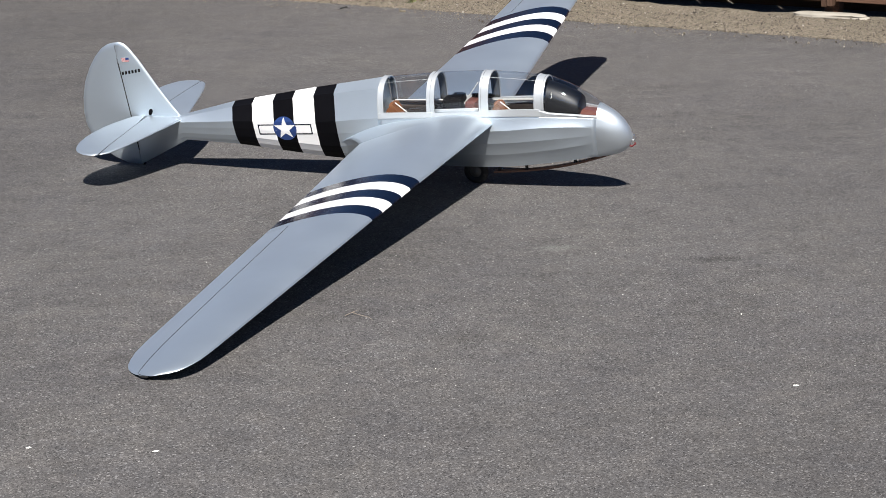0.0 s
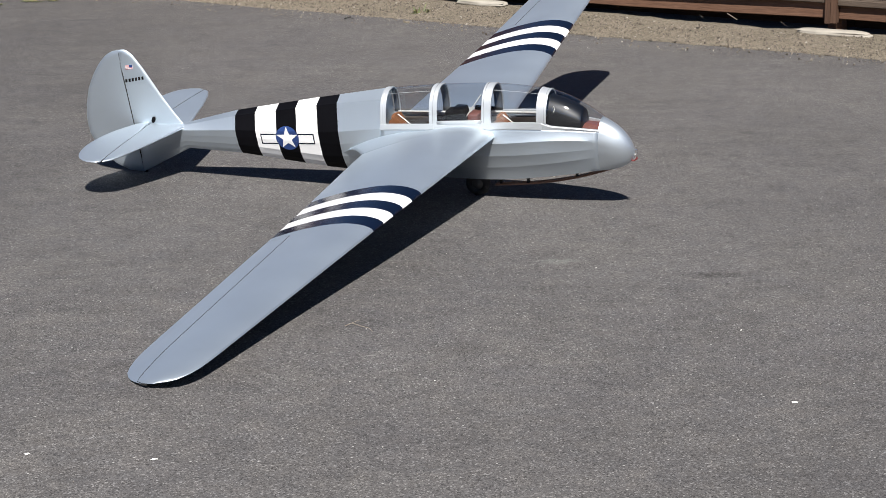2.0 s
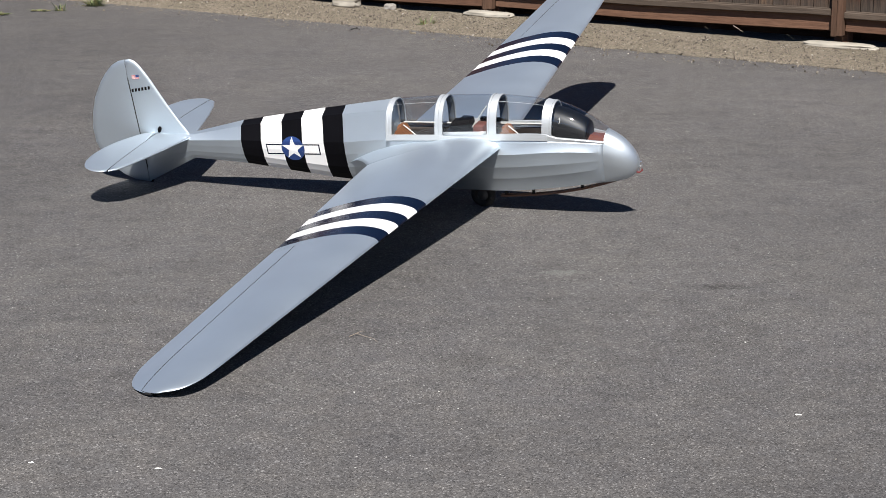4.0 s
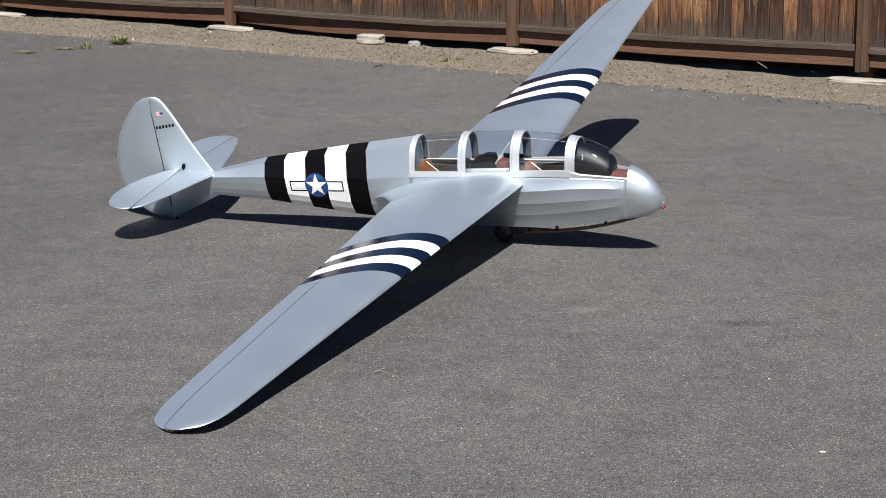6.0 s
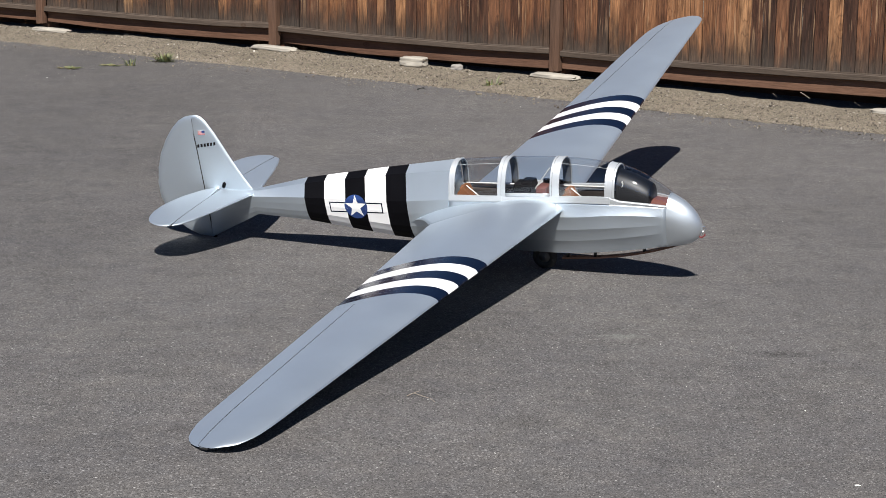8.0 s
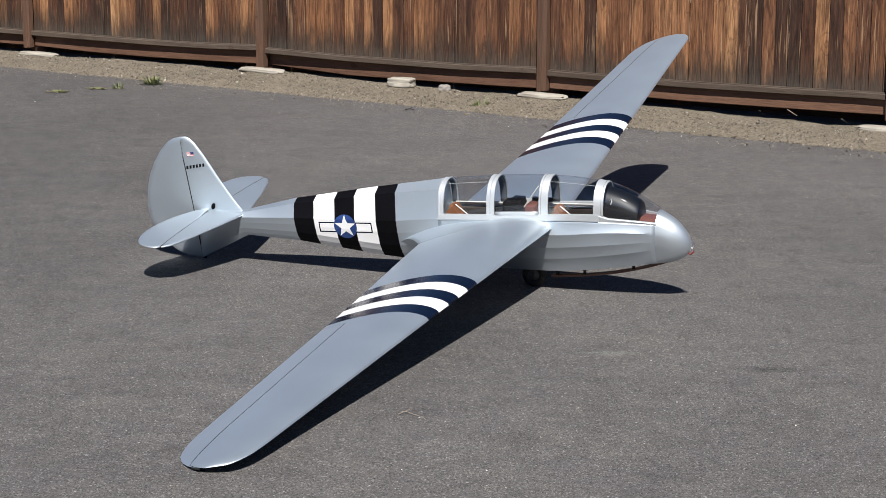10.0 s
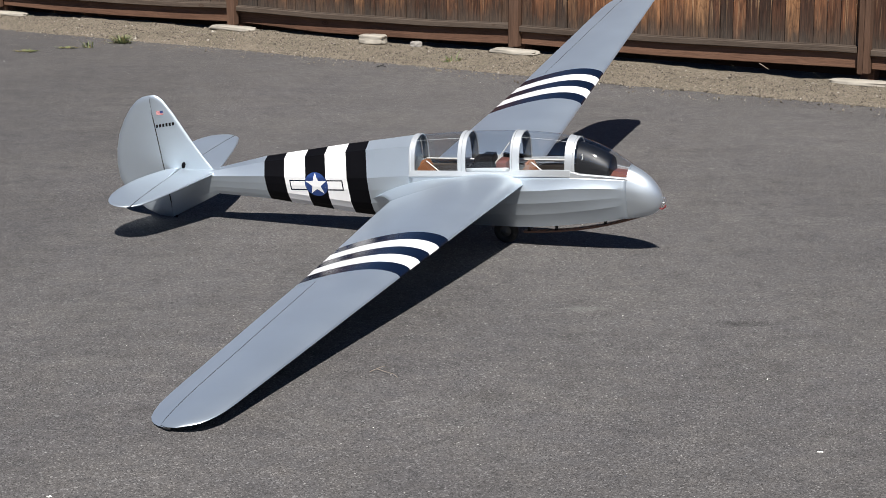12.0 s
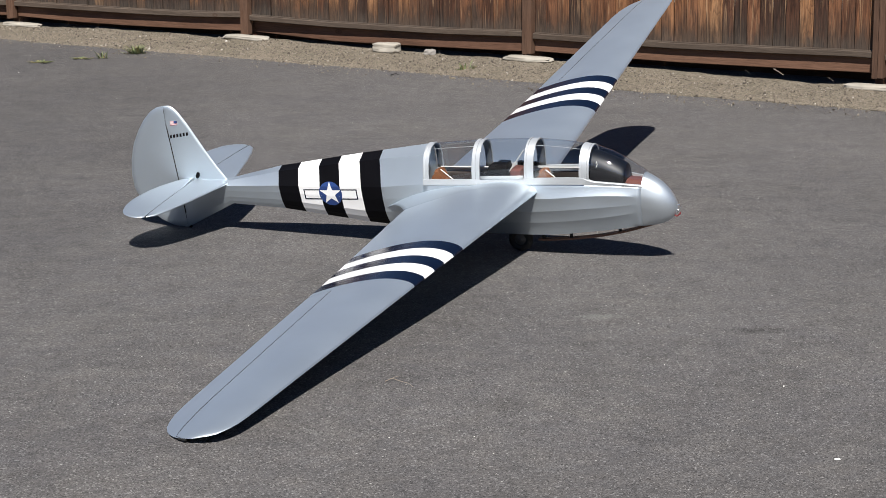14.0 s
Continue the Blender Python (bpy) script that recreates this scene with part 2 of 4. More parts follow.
def fence_material(name, tones, grey, stain, flat=False):
    """Weathered timber with long grain, its own tone for each board, knots and dark rot from the wet foot."""
    m = Mat(name, 0.8, 0.0, 0.3)
    rnd = m.random()
    co = m.coords()
    shift = m.n.new("ShaderNodeVectorMath")
    shift.operation = "ADD"
    m.l.new(co, shift.inputs[0])
    spread = m.n.new("ShaderNodeCombineXYZ")
    for i, k in enumerate((17.0, 5.0, 31.0)):
        m.l.new(m.math("MULTIPLY", rnd, k), spread.inputs[i])
    m.l.new(spread.outputs[0], shift.inputs[1])

    def stretched(sx, sz):
        mp = m.n.new("ShaderNodeMapping")
        mp.inputs["Scale"].default_value = (sz, sx, sx) if flat else (sx, sx, sz)
        m.l.new(shift.outputs[0], mp.inputs["Vector"])
        return mp.outputs[0]

    tone = m.ramp(rnd, tones)
    grain = m.noise(stretched(1.0, 0.06), 95.0, 5.0 if stain else 3.0, 0.65, 1.2)
    broad = m.noise(stretched(1.0, 0.12), 17.0, 4.0, 0.6, 0.8)
    c = m.mix(1.0, tone, m.ramp(grain, [(0.28, (0.40, 0.38, 0.36)), (0.5, (0.98, 0.98, 0.98)), (0.72, (1.65, 1.58, 1.5))] if stain else [(0.28, (0.72, 0.71, 0.70)), (0.72, (1.22, 1.2, 1.18))]), "MULTIPLY")
    c = m.mix(m.ramp(broad, [(0.42, (0, 0, 0)), (0.66, (1, 1, 1))]), c, m.mix(1.0, c, (0.44, 0.39, 0.36) if stain else (0.75, 0.72, 0.70), "MULTIPLY"))
    if stain:
        around = m.math("MULTIPLY", m.ramp(m.cells(stretched(1.0, 0.50), 7.0, "Distance"), [(0.0, (1, 1, 1)), (0.30, (0, 0, 0))]), 0.22)
        rings = m.math("ADD", m.noise(stretched(1.0, 0.05), 14.0, 1.5, 0.5, 0.6), around)
        lines = m.math("FRACT", m.math("MULTIPLY", rings, 9.0))
        c = m.mix(m.math("MULTIPLY", m.ramp(lines, [(0.0, (1, 1, 1)), (0.22, (0, 0, 0)), (0.85, (0, 0, 0)), (1.0, (1, 1, 1))]), 0.50), c, m.mix(1.0, c, (0.24, 0.18, 0.15), "MULTIPLY"))
    ring = m.cells(stretched(1.0, 0.50), 7.0, "Distance")
    knot = m.math("MULTIPLY", m.ramp(ring, [(0.0, (1, 1, 1)), (0.05, (0.9, 0.9, 0.9)), (0.07, (0.1, 0.1, 0.1)), (0.095, (0.8, 0.8, 0.8)), (0.13, (0, 0, 0))]), m.ramp(m.noise(stretched(1, 1), 3.1, 1.0), [(0.50, (0, 0, 0)), (0.55, (1, 1, 1))]))
    c = m.mix(m.math("MULTIPLY", knot, 0.85), c, (0.045, 0.02, 0.010))
    if stain:
        z = m.axis(co, 2)
        worn = m.ramp(m.noise(stretched(1.0, 0.035), 60.0, 3.0, 0.6, 0.8), [(0.60, (0, 0, 0)), (0.70, (1, 1, 1))])
        c = m.mix(m.math("MULTIPLY", worn, 0.55), c, (0.40, 0.25, 0.14))
        edge = m.math("ADD", z, m.math("MULTIPLY", m.math("SUBTRACT", m.noise(stretched(1, 0.25), 9.0, 5.0, 0.7), 0.5), -0.75))
        edge = m.math("ADD", edge, m.math("MULTIPLY", m.math("SUBTRACT", m.noise(co, 0.55, 1.0), 0.5), -0.55))
        wet = m.ramp(m.math("DIVIDE", edge, 0.8, True), [(0.10, (1, 1, 1)), (0.36, (0, 0, 0))])
        c = m.mix(m.math("MULTIPLY", wet, 0.78), c, m.mix(m.ramp(grain, [(0.3, (0, 0, 0)), (0.7, (1, 1, 1))]), (0.013, 0.010, 0.008), grey))
        foot = m.math("ADD", z, m.math("MULTIPLY", m.math("SUBTRACT", m.noise(stretched(1, 0.2), 16.0, 4.0, 0.7), 0.5), -0.14))
        c = m.mix(m.math("MULTIPLY", m.ramp(foot, [(0.02, (1, 1, 1)), (0.10, (0, 0, 0))]), 0.35), c, m.mix(m.ramp(grain, [(0.3, (0, 0, 0)), (0.7, (1, 1, 1))]), (0.035, 0.030, 0.025), (0.115, 0.100, 0.085)))
    m.colour(c)
    m.bump(grain, 0.002, 0.8)
    return m.m


ASPHALT, SOIL, PEBBLE, GRIT = asphalt_material(), soil_material(), pebble_material(), grit_material()
BOARD = fence_material("weathered_fence_board", [(0.0, (0.035, 0.017, 0.011)), (0.25, (0.088, 0.039, 0.021)), (0.55, (0.150, 0.067, 0.033)), (0.82, (0.215, 0.100, 0.046)), (0.95, (0.29, 0.147, 0.070)), (1.0, (0.40, 0.225, 0.11))], (0.058, 0.042, 0.031), True)
RAIL = fence_material("greyed_rail_timber", [(0.0, (0.062, 0.047, 0.036)), (1.0, (0.094, 0.072, 0.056))], (0.1, 0.1, 0.1), False, True)
KICK = fence_material("red_brown_kickboard", [(0.0, (0.102, 0.053, 0.034)), (1.0, (0.138, 0.075, 0.048))], (0.1, 0.1, 0.1), False, True)
POST = fence_material("brown_fence_post", [(0.0, (0.080, 0.046, 0.030)), (1.0, (0.125, 0.070, 0.045))], (0.1, 0.1, 0.1), False)
CONCRETE = paint("pale_concrete", (0.31, 0.285, 0.24), 0.9, 0.0, 0.2, 0.5)
STONE = paint("grey_stone", (0.22, 0.205, 0.185), 0.9, 0.0, 0.2, 0.5)
CHALK = paint("white_chip", (0.75, 0.74, 0.70), 0.9, 0.0, 0.1, 0.2)
TWIG = paint("dry_twig_bark", (0.24, 0.20, 0.16), 0.9, 0.0, 0.2, 0.3)
WEED = paint("weed_leaf", (0.15, 0.18, 0.075), 0.6, 0.0, 0.3, 0.2)
STRAW = paint("dry_weed_leaf", (0.26, 0.22, 0.09), 0.7, 0.0, 0.3, 0.2)


# ---- mesh helpers ----
def finish(name, bm, mats, smooth=False):
    me = bpy.data.meshes.new(name)
    bmesh.ops.recalc_face_normals(bm, faces=bm.faces)
    bm.to_mesh(me)
    bm.free()
    for mt in mats if isinstance(mats, (list, tuple)) else [mats]:
        me.materials.append(mt)
    if smooth:
        me.polygons.foreach_set("use_smooth", [True] * len(me.polygons))
    return new(name, me)


def part(name, bm, mats, parent, label="", smooth=False):
    """One mesh object under a thing or under a part."""
    ob = finish(name, bm, mats, smooth)
    ob.parent = parent
    if label:
        ob["label"] = label
    return ob


def sharp(ob, degrees=35):
    ob.data.set_sharp_from_angle(angle=radians(degrees))
    return ob


def box(bm, lo, hi, bevel=0.0, m=None, mat=0):
    out = bmesh.ops.create_cube(bm, size=1.0)
    vs = out["verts"]
    c = (Vector(lo) + Vector(hi)) / 2
    s = Vector(hi) - Vector(lo)
    for v in vs:
        v.co = Vector((v.co.x * s.x, v.co.y * s.y, v.co.z * s.z)) + c
    fs = {f for v in vs for f in v.link_faces}
    for f in fs:
        f.material_index = mat
    if bevel:
        es = {e for v in vs for e in v.link_edges}
        r = bmesh.ops.bevel(bm, geom=list(es), offset=bevel, segments=2, affect="EDGES", profile=0.6)
        vs = list({v for f in r["faces"] for v in f.verts} | {v for v in vs if v.is_valid})
    if m is not None:
        bmesh.ops.transform(bm, matrix=m, verts=[v for v in vs if v.is_valid])
    return bm


def loft(bm, rings, closed=True, caps=False, strip_mats=None):
    """Skin rings of equal length; strip_mats gives a material for each gap between rings."""
    rows = [[bm.verts.new(p) for p in r] for r in rings]
    n = len(rows[0])
    for i in range(len(rows) - 1):
        for j in range(n if closed else n - 1):
            k = (j + 1) % n
            f = bm.faces.new((rows[i][j], rows[i][k], rows[i + 1][k], rows[i + 1][j]))
            if strip_mats:
                f.material_index = strip_mats[i]
    if caps:
        bm.faces.new(rows[0][::-1])
        bm.faces.new(rows[-1])
    return rows


def tube(bm, pts, radius, seg=8, taper=None):
    """A round bar along points."""
    pts = [Vector(p) for p in pts]
    rings = []
    for i, p in enumerate(pts):
        d = (pts[min(i + 1, len(pts) - 1)] - pts[max(i - 1, 0)]).normalized()
        a = d.orthogonal().normalized() if i == 0 else (a - d * a.dot(d)).normalized()
        b = d.cross(a)
        r = radius if taper is None else radius + (taper - radius) * i / (len(pts) - 1)
        rings.append([p + (a * math.cos(t) + b * math.sin(t)) * r for t in [2 * math.pi * k / seg for k in range(seg)]])
    loft(bm, rings, True, True)
    return bm


def table(rows, x):
    """Straight-line interpolation of rows (x, a, b, ...)."""
    if x <= rows[0][0]:
        return rows[0][1:]
    for r, s in zip(rows, rows[1:]):
        if x <= s[0]:
            t = (x - r[0]) / (s[0] - r[0])
            return tuple(a + (b - a) * t for a, b in zip(r[1:], s[1:]))
    return rows[-1][1:]


# ---- ground ----
FU, FN = Vector((0.8323, -0.5543, 0)), Vector((0.5543, 0.8323, 0))
F0 = Vector((-3.449, 15.629, 0))
EDGE = -0.66


def along(s, n, z):
    """A place by metres along the fence, behind its face, and up."""
    return F0 + FU * s + FN * n + Vector((0, 0, z))


def swell(x, y):
    """The yard rises very gently towards the resting wingtip and dips slightly beyond the nose."""
    return 0.034 * math.exp(-((x + 0.78) ** 2 + (y - 5.25) ** 2) / (2 * 0.9 ** 2)) - 0.024 * math.exp(-((x - 1.12) ** 2 + (y - 10.8) ** 2) / (2 * 0.55 ** 2))


def on_ground(x, y, up=0.0):
    """A place on the yard seen on the same line as (x, y) of a level yard."""
    z = swell(x, y)
    k = (1.71 - z) / 1.71
    return Vector((x * k, y * k, swell(x * k, y * k) + up))


def build_ground():
    bm = bmesh.new()
    fine_x = [-3.6 + 0.1 * k for k in range(57)]
    fine_y = [2.4 + 0.1 * k for k in range(96)]
    xs = [-900, -60, -20, -8] + fine_x + [4, 8, 20, 60, 900]
    ys = [-900, -60, -20, -4, 0] + fine_y + [12, 16, 20, 60, 900]
    vs = [[bm.verts.new((x, y, swell(x, y))) for x in xs] for y in ys]
    for i, j in itertools.product(range(len(ys) - 1), range(len(xs) - 1)):
        bm.faces.new((vs[i][j], vs[i][j + 1], vs[i + 1][j + 1], vs[i + 1][j]))
    ob = finish("ground", bm, ASPHALT, True)
    tagged(ob, "weathered grey asphalt yard with pale grit and faint stains", "asphalt", kind="structure")


build_ground()


def edge_at(s):
    """How far before the fence the asphalt ends, ragged."""
    return EDGE + 0.10 * (s - 3.7) / 5 * -0.6 + 0.035 * noise.noise((s * 1.3, 0, 0)) + 0.030 * noise.noise((s * 6.0, 3, 0)) + 0.022 * noise.noise((s * 21.0, 7, 0)) + 0.012 * noise.noise((s * 60.0, 5, 0))


CREST = [(-9, 0.03), (-0.2, 0.034), (0.4, 0.024), (1.0, 0.046), (2.2, 0.044), (2.7, 0.058), (3.3, 0.046), (4.2, 0.034), (5.0, 0.046), (6.0, 0.036), (6.4, 0.022), (7.3, 0.024), (17, 0.03)]


def soil_height(s, n):
    """Low bank of soil that rises to the fence and falls away under it."""
    e = edge_at(s)
    k = max(0.0, min(1.0, (n - e) / (-0.05 - e)))
    top = next(a[1] + (b[1] - a[1]) * (s - a[0]) / (b[0] - a[0]) for a, b in zip(CREST, CREST[1:]) if s <= b[0])
    drop = 0.05 * max(0.0, min(1.0, (n - 0.02) / 0.12))
    return 0.004 + (top - 0.004) * k ** 0.8 - drop + (0.009 * noise.noise((s * 3.1, n * 3.1, 1)) + 0.007 * noise.noise((s * 10, n * 10, 2)) + 0.004 * noise.noise((s * 33, n * 33, 5))) * min(1, k * 5)


def build_soil():
    bm = bmesh.new()
    rings = []
    s = -9.0
    while s <= 17:
        fine = -1.2 < s < 8.6
        e = edge_at(s)
        ns = [e + (0.75 - e) * k / 26 for k in range(27)]
        rings.append([along(s, e - 0.004, -0.02)] + [along(s, n, soil_height(s, n)) for n in ns] + [along(s, 14.0, 0.03)])
        s += 0.035 if fine else 0.3
    loft(bm, rings, False)
    ob = finish("ground", bm, SOIL, True)
    tagged(ob, "strip of dry gravelly soil between asphalt and fence", "soil", kind="structure")


build_soil()

# ---- fence ----
BAY = 2.438
RAIL_TOP = [(-5, 0.210), (0, 0.214), (1.34, 0.212), (1.91, 0.218), (2.40, 0.236), (2.48, 0.219), (3.25, 0.207), (4.22, 0.211), (4.84, 0.228), (4.91, 0.217), (5.96, 0.212), (6.74, 0.224), (7.28, 0.237), (7.35, 0.222), (9, 0.220)]
KICK_LOW = [(-5, 0.085), (0.07, 0.089), (0.7, 0.075), (1.3, 0.075), (1.88, 0.084), (2.40, 0.095), (2.54, 0.090), (3.22, 0.064), (3.72, 0.069), (4.2, 0.075), (4.79, 0.084), (4.93, 0.093), (5.95, 0.083), (6.73, 0.092), (7.27, 0.101), (9, 0.09)]
BAYS = range(-3, 6)


def post_at(i):
    return i * BAY + (0.031 if i == 3 else 0.003)


def rail_top(s):
    return table(RAIL_TOP, s)[0]


def local_box(bm, s0, s1, n0, n1, z0, z1, bevel):
    """A box in the fence's own axes (along, behind, up)."""
    return box(bm, (s0, n0, z0), (s1, n1, z1), bevel)


fence = new("fence")
fence.matrix_world = Matrix.Translation(F0) @ Matrix.Rotation(math.atan2(FU.y, FU.x), 4, "Z")
tagged(fence, "weathered brown board fence with sagging bottom rail", "fence", kind="structure")


def fence_part(name, bm, mat, at, label=""):
    """A fence piece whose own origin stands at its foot."""
    bmesh.ops.translate(bm, verts=bm.verts, vec=(-at[0], -at[1], -at[2]))
    ob = part(name, bm, mat, fence, label)
    ob.location = at
    return ob


def build_fence():
    rng = random.Random(11)
    for i in BAYS:
        s, wide = post_at(i), post_at(i + 1) - post_at(i)
        bm = bmesh.new()
        lean = rng.uniform(-0.004, 0.004)
        local_box(bm, s - 0.035, s + 0.003, -0.014, 0.034, 0.072, 1.86, 0.004)
        fence_part("post", bm, POST, (s, 0, 0.072), "brown timber post with a split face")
        bm = bmesh.new()
        local_box(bm, s + 0.004, s + 0.040, -0.020 + lean, 0.034, 0.078, 1.86, 0.004)
        fence_part("post", bm, POST, (s, 0, 0.078), "brown timber post with a split face")
        bm = bmesh.new()
        local_box(bm, s - 0.045, s + 0.045, 0.075, 0.165, -0.05, 1.80, 0.004)
        fence_part("post", bm, KICK, (s, 0.1, 0), "dark timber post behind the boards")
        # rail and kickboard, bent between the posts
        for name, mat, n0, n1, lo, hi, lab in (("rail", RAIL, 0.0, 0.062, None, 0.0, "greyed bottom rail with a pale worn edge"),
                                               ("kickboard", KICK, 0.037, 0.058, "k", -0.03, "red-brown kickboard under the rail")):
            bm = bmesh.new()
            rings = []
            for k in range(17):
                q = s + 0.043 + (wide - 0.088) * k / 16
                top = rail_top(q) + hi
                low = top - 0.038 if lo is None else table(KICK_LOW, q)[0]
                bow = 0.006 * noise.noise((q * 0.9, 4 if lo else 9, 0)) + (0.022 * max(0, 1 - (q - s) / 1.3) if (lo and i == 1) else 0) + (0.004 - 0.0014 * q if lo else 0)
                a, b, c = n0 + bow, n1 + bow, 0.004
                rings.append([(q, a + c, low), (q, a, low + c), (q, a, top - c), (q, a + c, top), (q, b, top), (q, b, low)])
            loft(bm, rings, True, True)
            fence_part(name, bm, mat, (s, 0, 0), lab)
        # loose lath over the rail's back edge
        bm = bmesh.new()
        rings = []
        for k in range(13):
            q = s + 0.046 + (wide - 0.094) * k / 12
            z = rail_top(q) - 0.002 + 0.002 * noise.noise((q * 2.3, 8, 0))
            rings.append([(q, 0.012, z), (q, 0.012, z + 0.006), (q, 0.034, z + 0.008), (q, 0.034, z)])
        loft(bm, rings, True, True)
        fence_part("lath", bm, RAIL, (s, 0, 0))
        # boards
        q = s + 0.030
        while q < s + wide - 0.075:
            w = min(rng.choice((0.078, 0.086, 0.088, 0.090, 0.094)), s + wide - 0.03 - q)
            if s + wide - 0.03 - (q + w) < 0.04:
                w = s + wide - 0.03 - q
            n0 = 0.036 + rng.choice((0.0, 0.003, 0.007, 0.012))
            z0 = rail_top(q + w / 2) - 0.012
            bm = bmesh.new()
            g = rng.uniform(0.0012, 0.0036)
            local_box(bm, q + g, q + w - g, n0, n0 + 0.017, z0, 1.80 + rng.uniform(-0.01, 0.01), 0.0025)
            ob = fence_part("board", bm, BOARD, (q, 0.04, z0))
            ob.rotation_euler = (rng.uniform(-0.002, 0.002), rng.uniform(-0.0035, 0.0035), 0)
            q += w
        # cross rails behind
        for z in (0.62, 1.55):
            bm = bmesh.new()
            local_box(bm, s + 0.05, s + wide - 0.05, 0.068, 0.106, z, z + 0.089, 0.003)
            fence_part("rail", bm, RAIL, (s, 0.07, z))
        # low plank added behind the fence to block light and keep the gap dark
        bm = bmesh.new()
        local_box(bm, s, s + wide - 0.002, 0.42, 0.458, -0.06, 0.42, 0.003)
        fence_part("retaining_plank", bm, KICK, (s, 0.42, 0), "plank added behind the gap to keep it dark")


build_fence()


def closing_wall(name, a, b, height, mat, label):
    """A plain unseen wall added to close the yard, 0.2 m thick, from a to b."""
    a, b = Vector(a), Vector(b)
    d = (b - a).normalized()
    bm = bmesh.new()
    box(bm, (0, -0.1, -0.05), ((b - a).length, 0.1, height), 0.01)
    ob = finish(name, bm, mat)
    ob.matrix_world = Matrix.Translation(a) @ Matrix.Rotation(math.atan2(d.y, d.x), 4, "Z")
    tagged(ob, label, "wall", kind="structure")


# walls added out of view, for the silver skin to reflect
closing_wall("unseen_wall_south", (-9.5, -6, 0), (8.7, -6, 0), 3.0, STUCCO, "plain tan stucco wall added out of view behind the yard")
closing_wall("unseen_wall_west", (-9.6, 19.6, 0), (-9.6, -6.1, 0), 1.8, STUCCO, "plain tan stucco wall added out of view beside the yard")
closing_wall("unseen_wall_east", (8.8, -6.1, 0), (8.8, 7.4, 0), 1.8, STUCCO, "plain tan stucco wall added out of view beside the yard")


def lumpy(bm, size, seed, sub=3, rough=0.18, k=4.0):
    """An irregular stone with worn corners."""
    out = bmesh.ops.create_icosphere(bm, subdivisions=sub, radius=1.0)
    for v in out["verts"]:
        p = v.co.copy()
        q = (abs(p.x) ** k + abs(p.y) ** k + abs(p.z) ** k) ** (1 / k)
        p = p / q
        p *= 1 + rough * noise.noise(p * 1.4 + Vector((seed, 0, 0))) + rough * 0.5 * noise.noise(p * 4 + Vector((0, seed, 0)))
        v.co = Vector((p.x * size[0], p.y * size[1], p.z * size[2]))
    return out["verts"]


def stone_thing(name, s, n, size, mat, label, seed, turn=0.0, sink=0.3, rough=0.18, category="stone", k=4.0):
    bm = bmesh.new()
    lumpy(bm, size, seed, 4, rough, k)
    ob = sharp(finish(name, bm, mat, True), 50)
    p = along(s, n, soil_height(s, n))
    ob.matrix_world = Matrix.Translation(p + Vector((0, 0, size[2] * (1 - sink)))) @ Matrix.Rotation(math.atan2(FU.y, FU.x) + turn, 4, "Z")
    return tagged(ob, label, category)


stone_thing("concrete_block", 3.79, -0.10, (0.096, 0.05, 0.033), CONCRETE, "pale broken concrete block lying against the fence foot", 3, 0.10, 0.15, 0.12, "concrete block", 11.0)
stone_thing("stone", 4.13, -0.06, (0.040, 0.030, 0.022), STONE, "small grey stone lying on the soil by the fence", 8, 0.3, 0.45, 0.25)
for q, w, sd, dn in ((0.16, 0.22, 1, -0.04), (2.50, 0.23, 2, -0.06), (4.93, 0.20, 5, -0.07), (7.40, 0.26, 6, -0.08), (-2.4, 0.2, 9, -0.06), (9.8, 0.2, 12, -0.06)):
    tagged(stone_thing("concrete_footing", q, dn, (w * 0.88, 0.055, 0.018), CONCRETE, "flat pale concrete footing spilled round a fence post", sd, 0.0, 0.40, 0.10, "concrete footing"), group="footings of the fence posts")


def build_pebbles():
    rng = random.Random(4)
    base = bmesh.new()
    bmesh.ops.create_icosphere(base, subdivisions=1, radius=1.0)
    bv = [v.co.copy() for v in base.verts]
    bf = [[v.index for v in f.verts] for f in base.faces]
    base.free()
    vs, fs = [], []
    for _ in range(36000):
        s = rng.uniform(-1.3, 8.6)
        e = edge_at(s)
        k = rng.random()
        n = e - 0.03 * rng.random() ** 2 + (0.62) * k
        if rng.random() < 0.10:
            n = e - rng.random() ** 3 * 0.35
        r = 0.0011 + 0.0065 * rng.random() ** 9 + 0.0023 * rng.random()
        z = soil_height(s, n) if n > e else 0.0
        c = along(s, n, z + r * 0.25)
        rot = Euler((rng.uniform(0, 6), rng.uniform(0, 6), rng.uniform(0, 6))).to_matrix()
        sc = Vector((r * rng.uniform(0.8, 1.6), r * rng.uniform(0.7, 1.2), r * rng.uniform(0.5, 0.9)))
        o = len(vs)
        for p in bv:
            j = p * rng.uniform(0.82, 1.15)
            vs.append(c + rot @ Vector((j.x * sc.x, j.y * sc.y, j.z * sc.z)))
        fs += [[o + i for i in f] for f in bf]
    me = bpy.data.meshes.new("pebbles")
    me.from_pydata(vs, [], fs)
    me.materials.append(PEBBLE)
    tagged(new("pebbles", me), "scattered pale and brown pebbles on dry soil", "pebbles", kind="stuff")


build_pebbles()


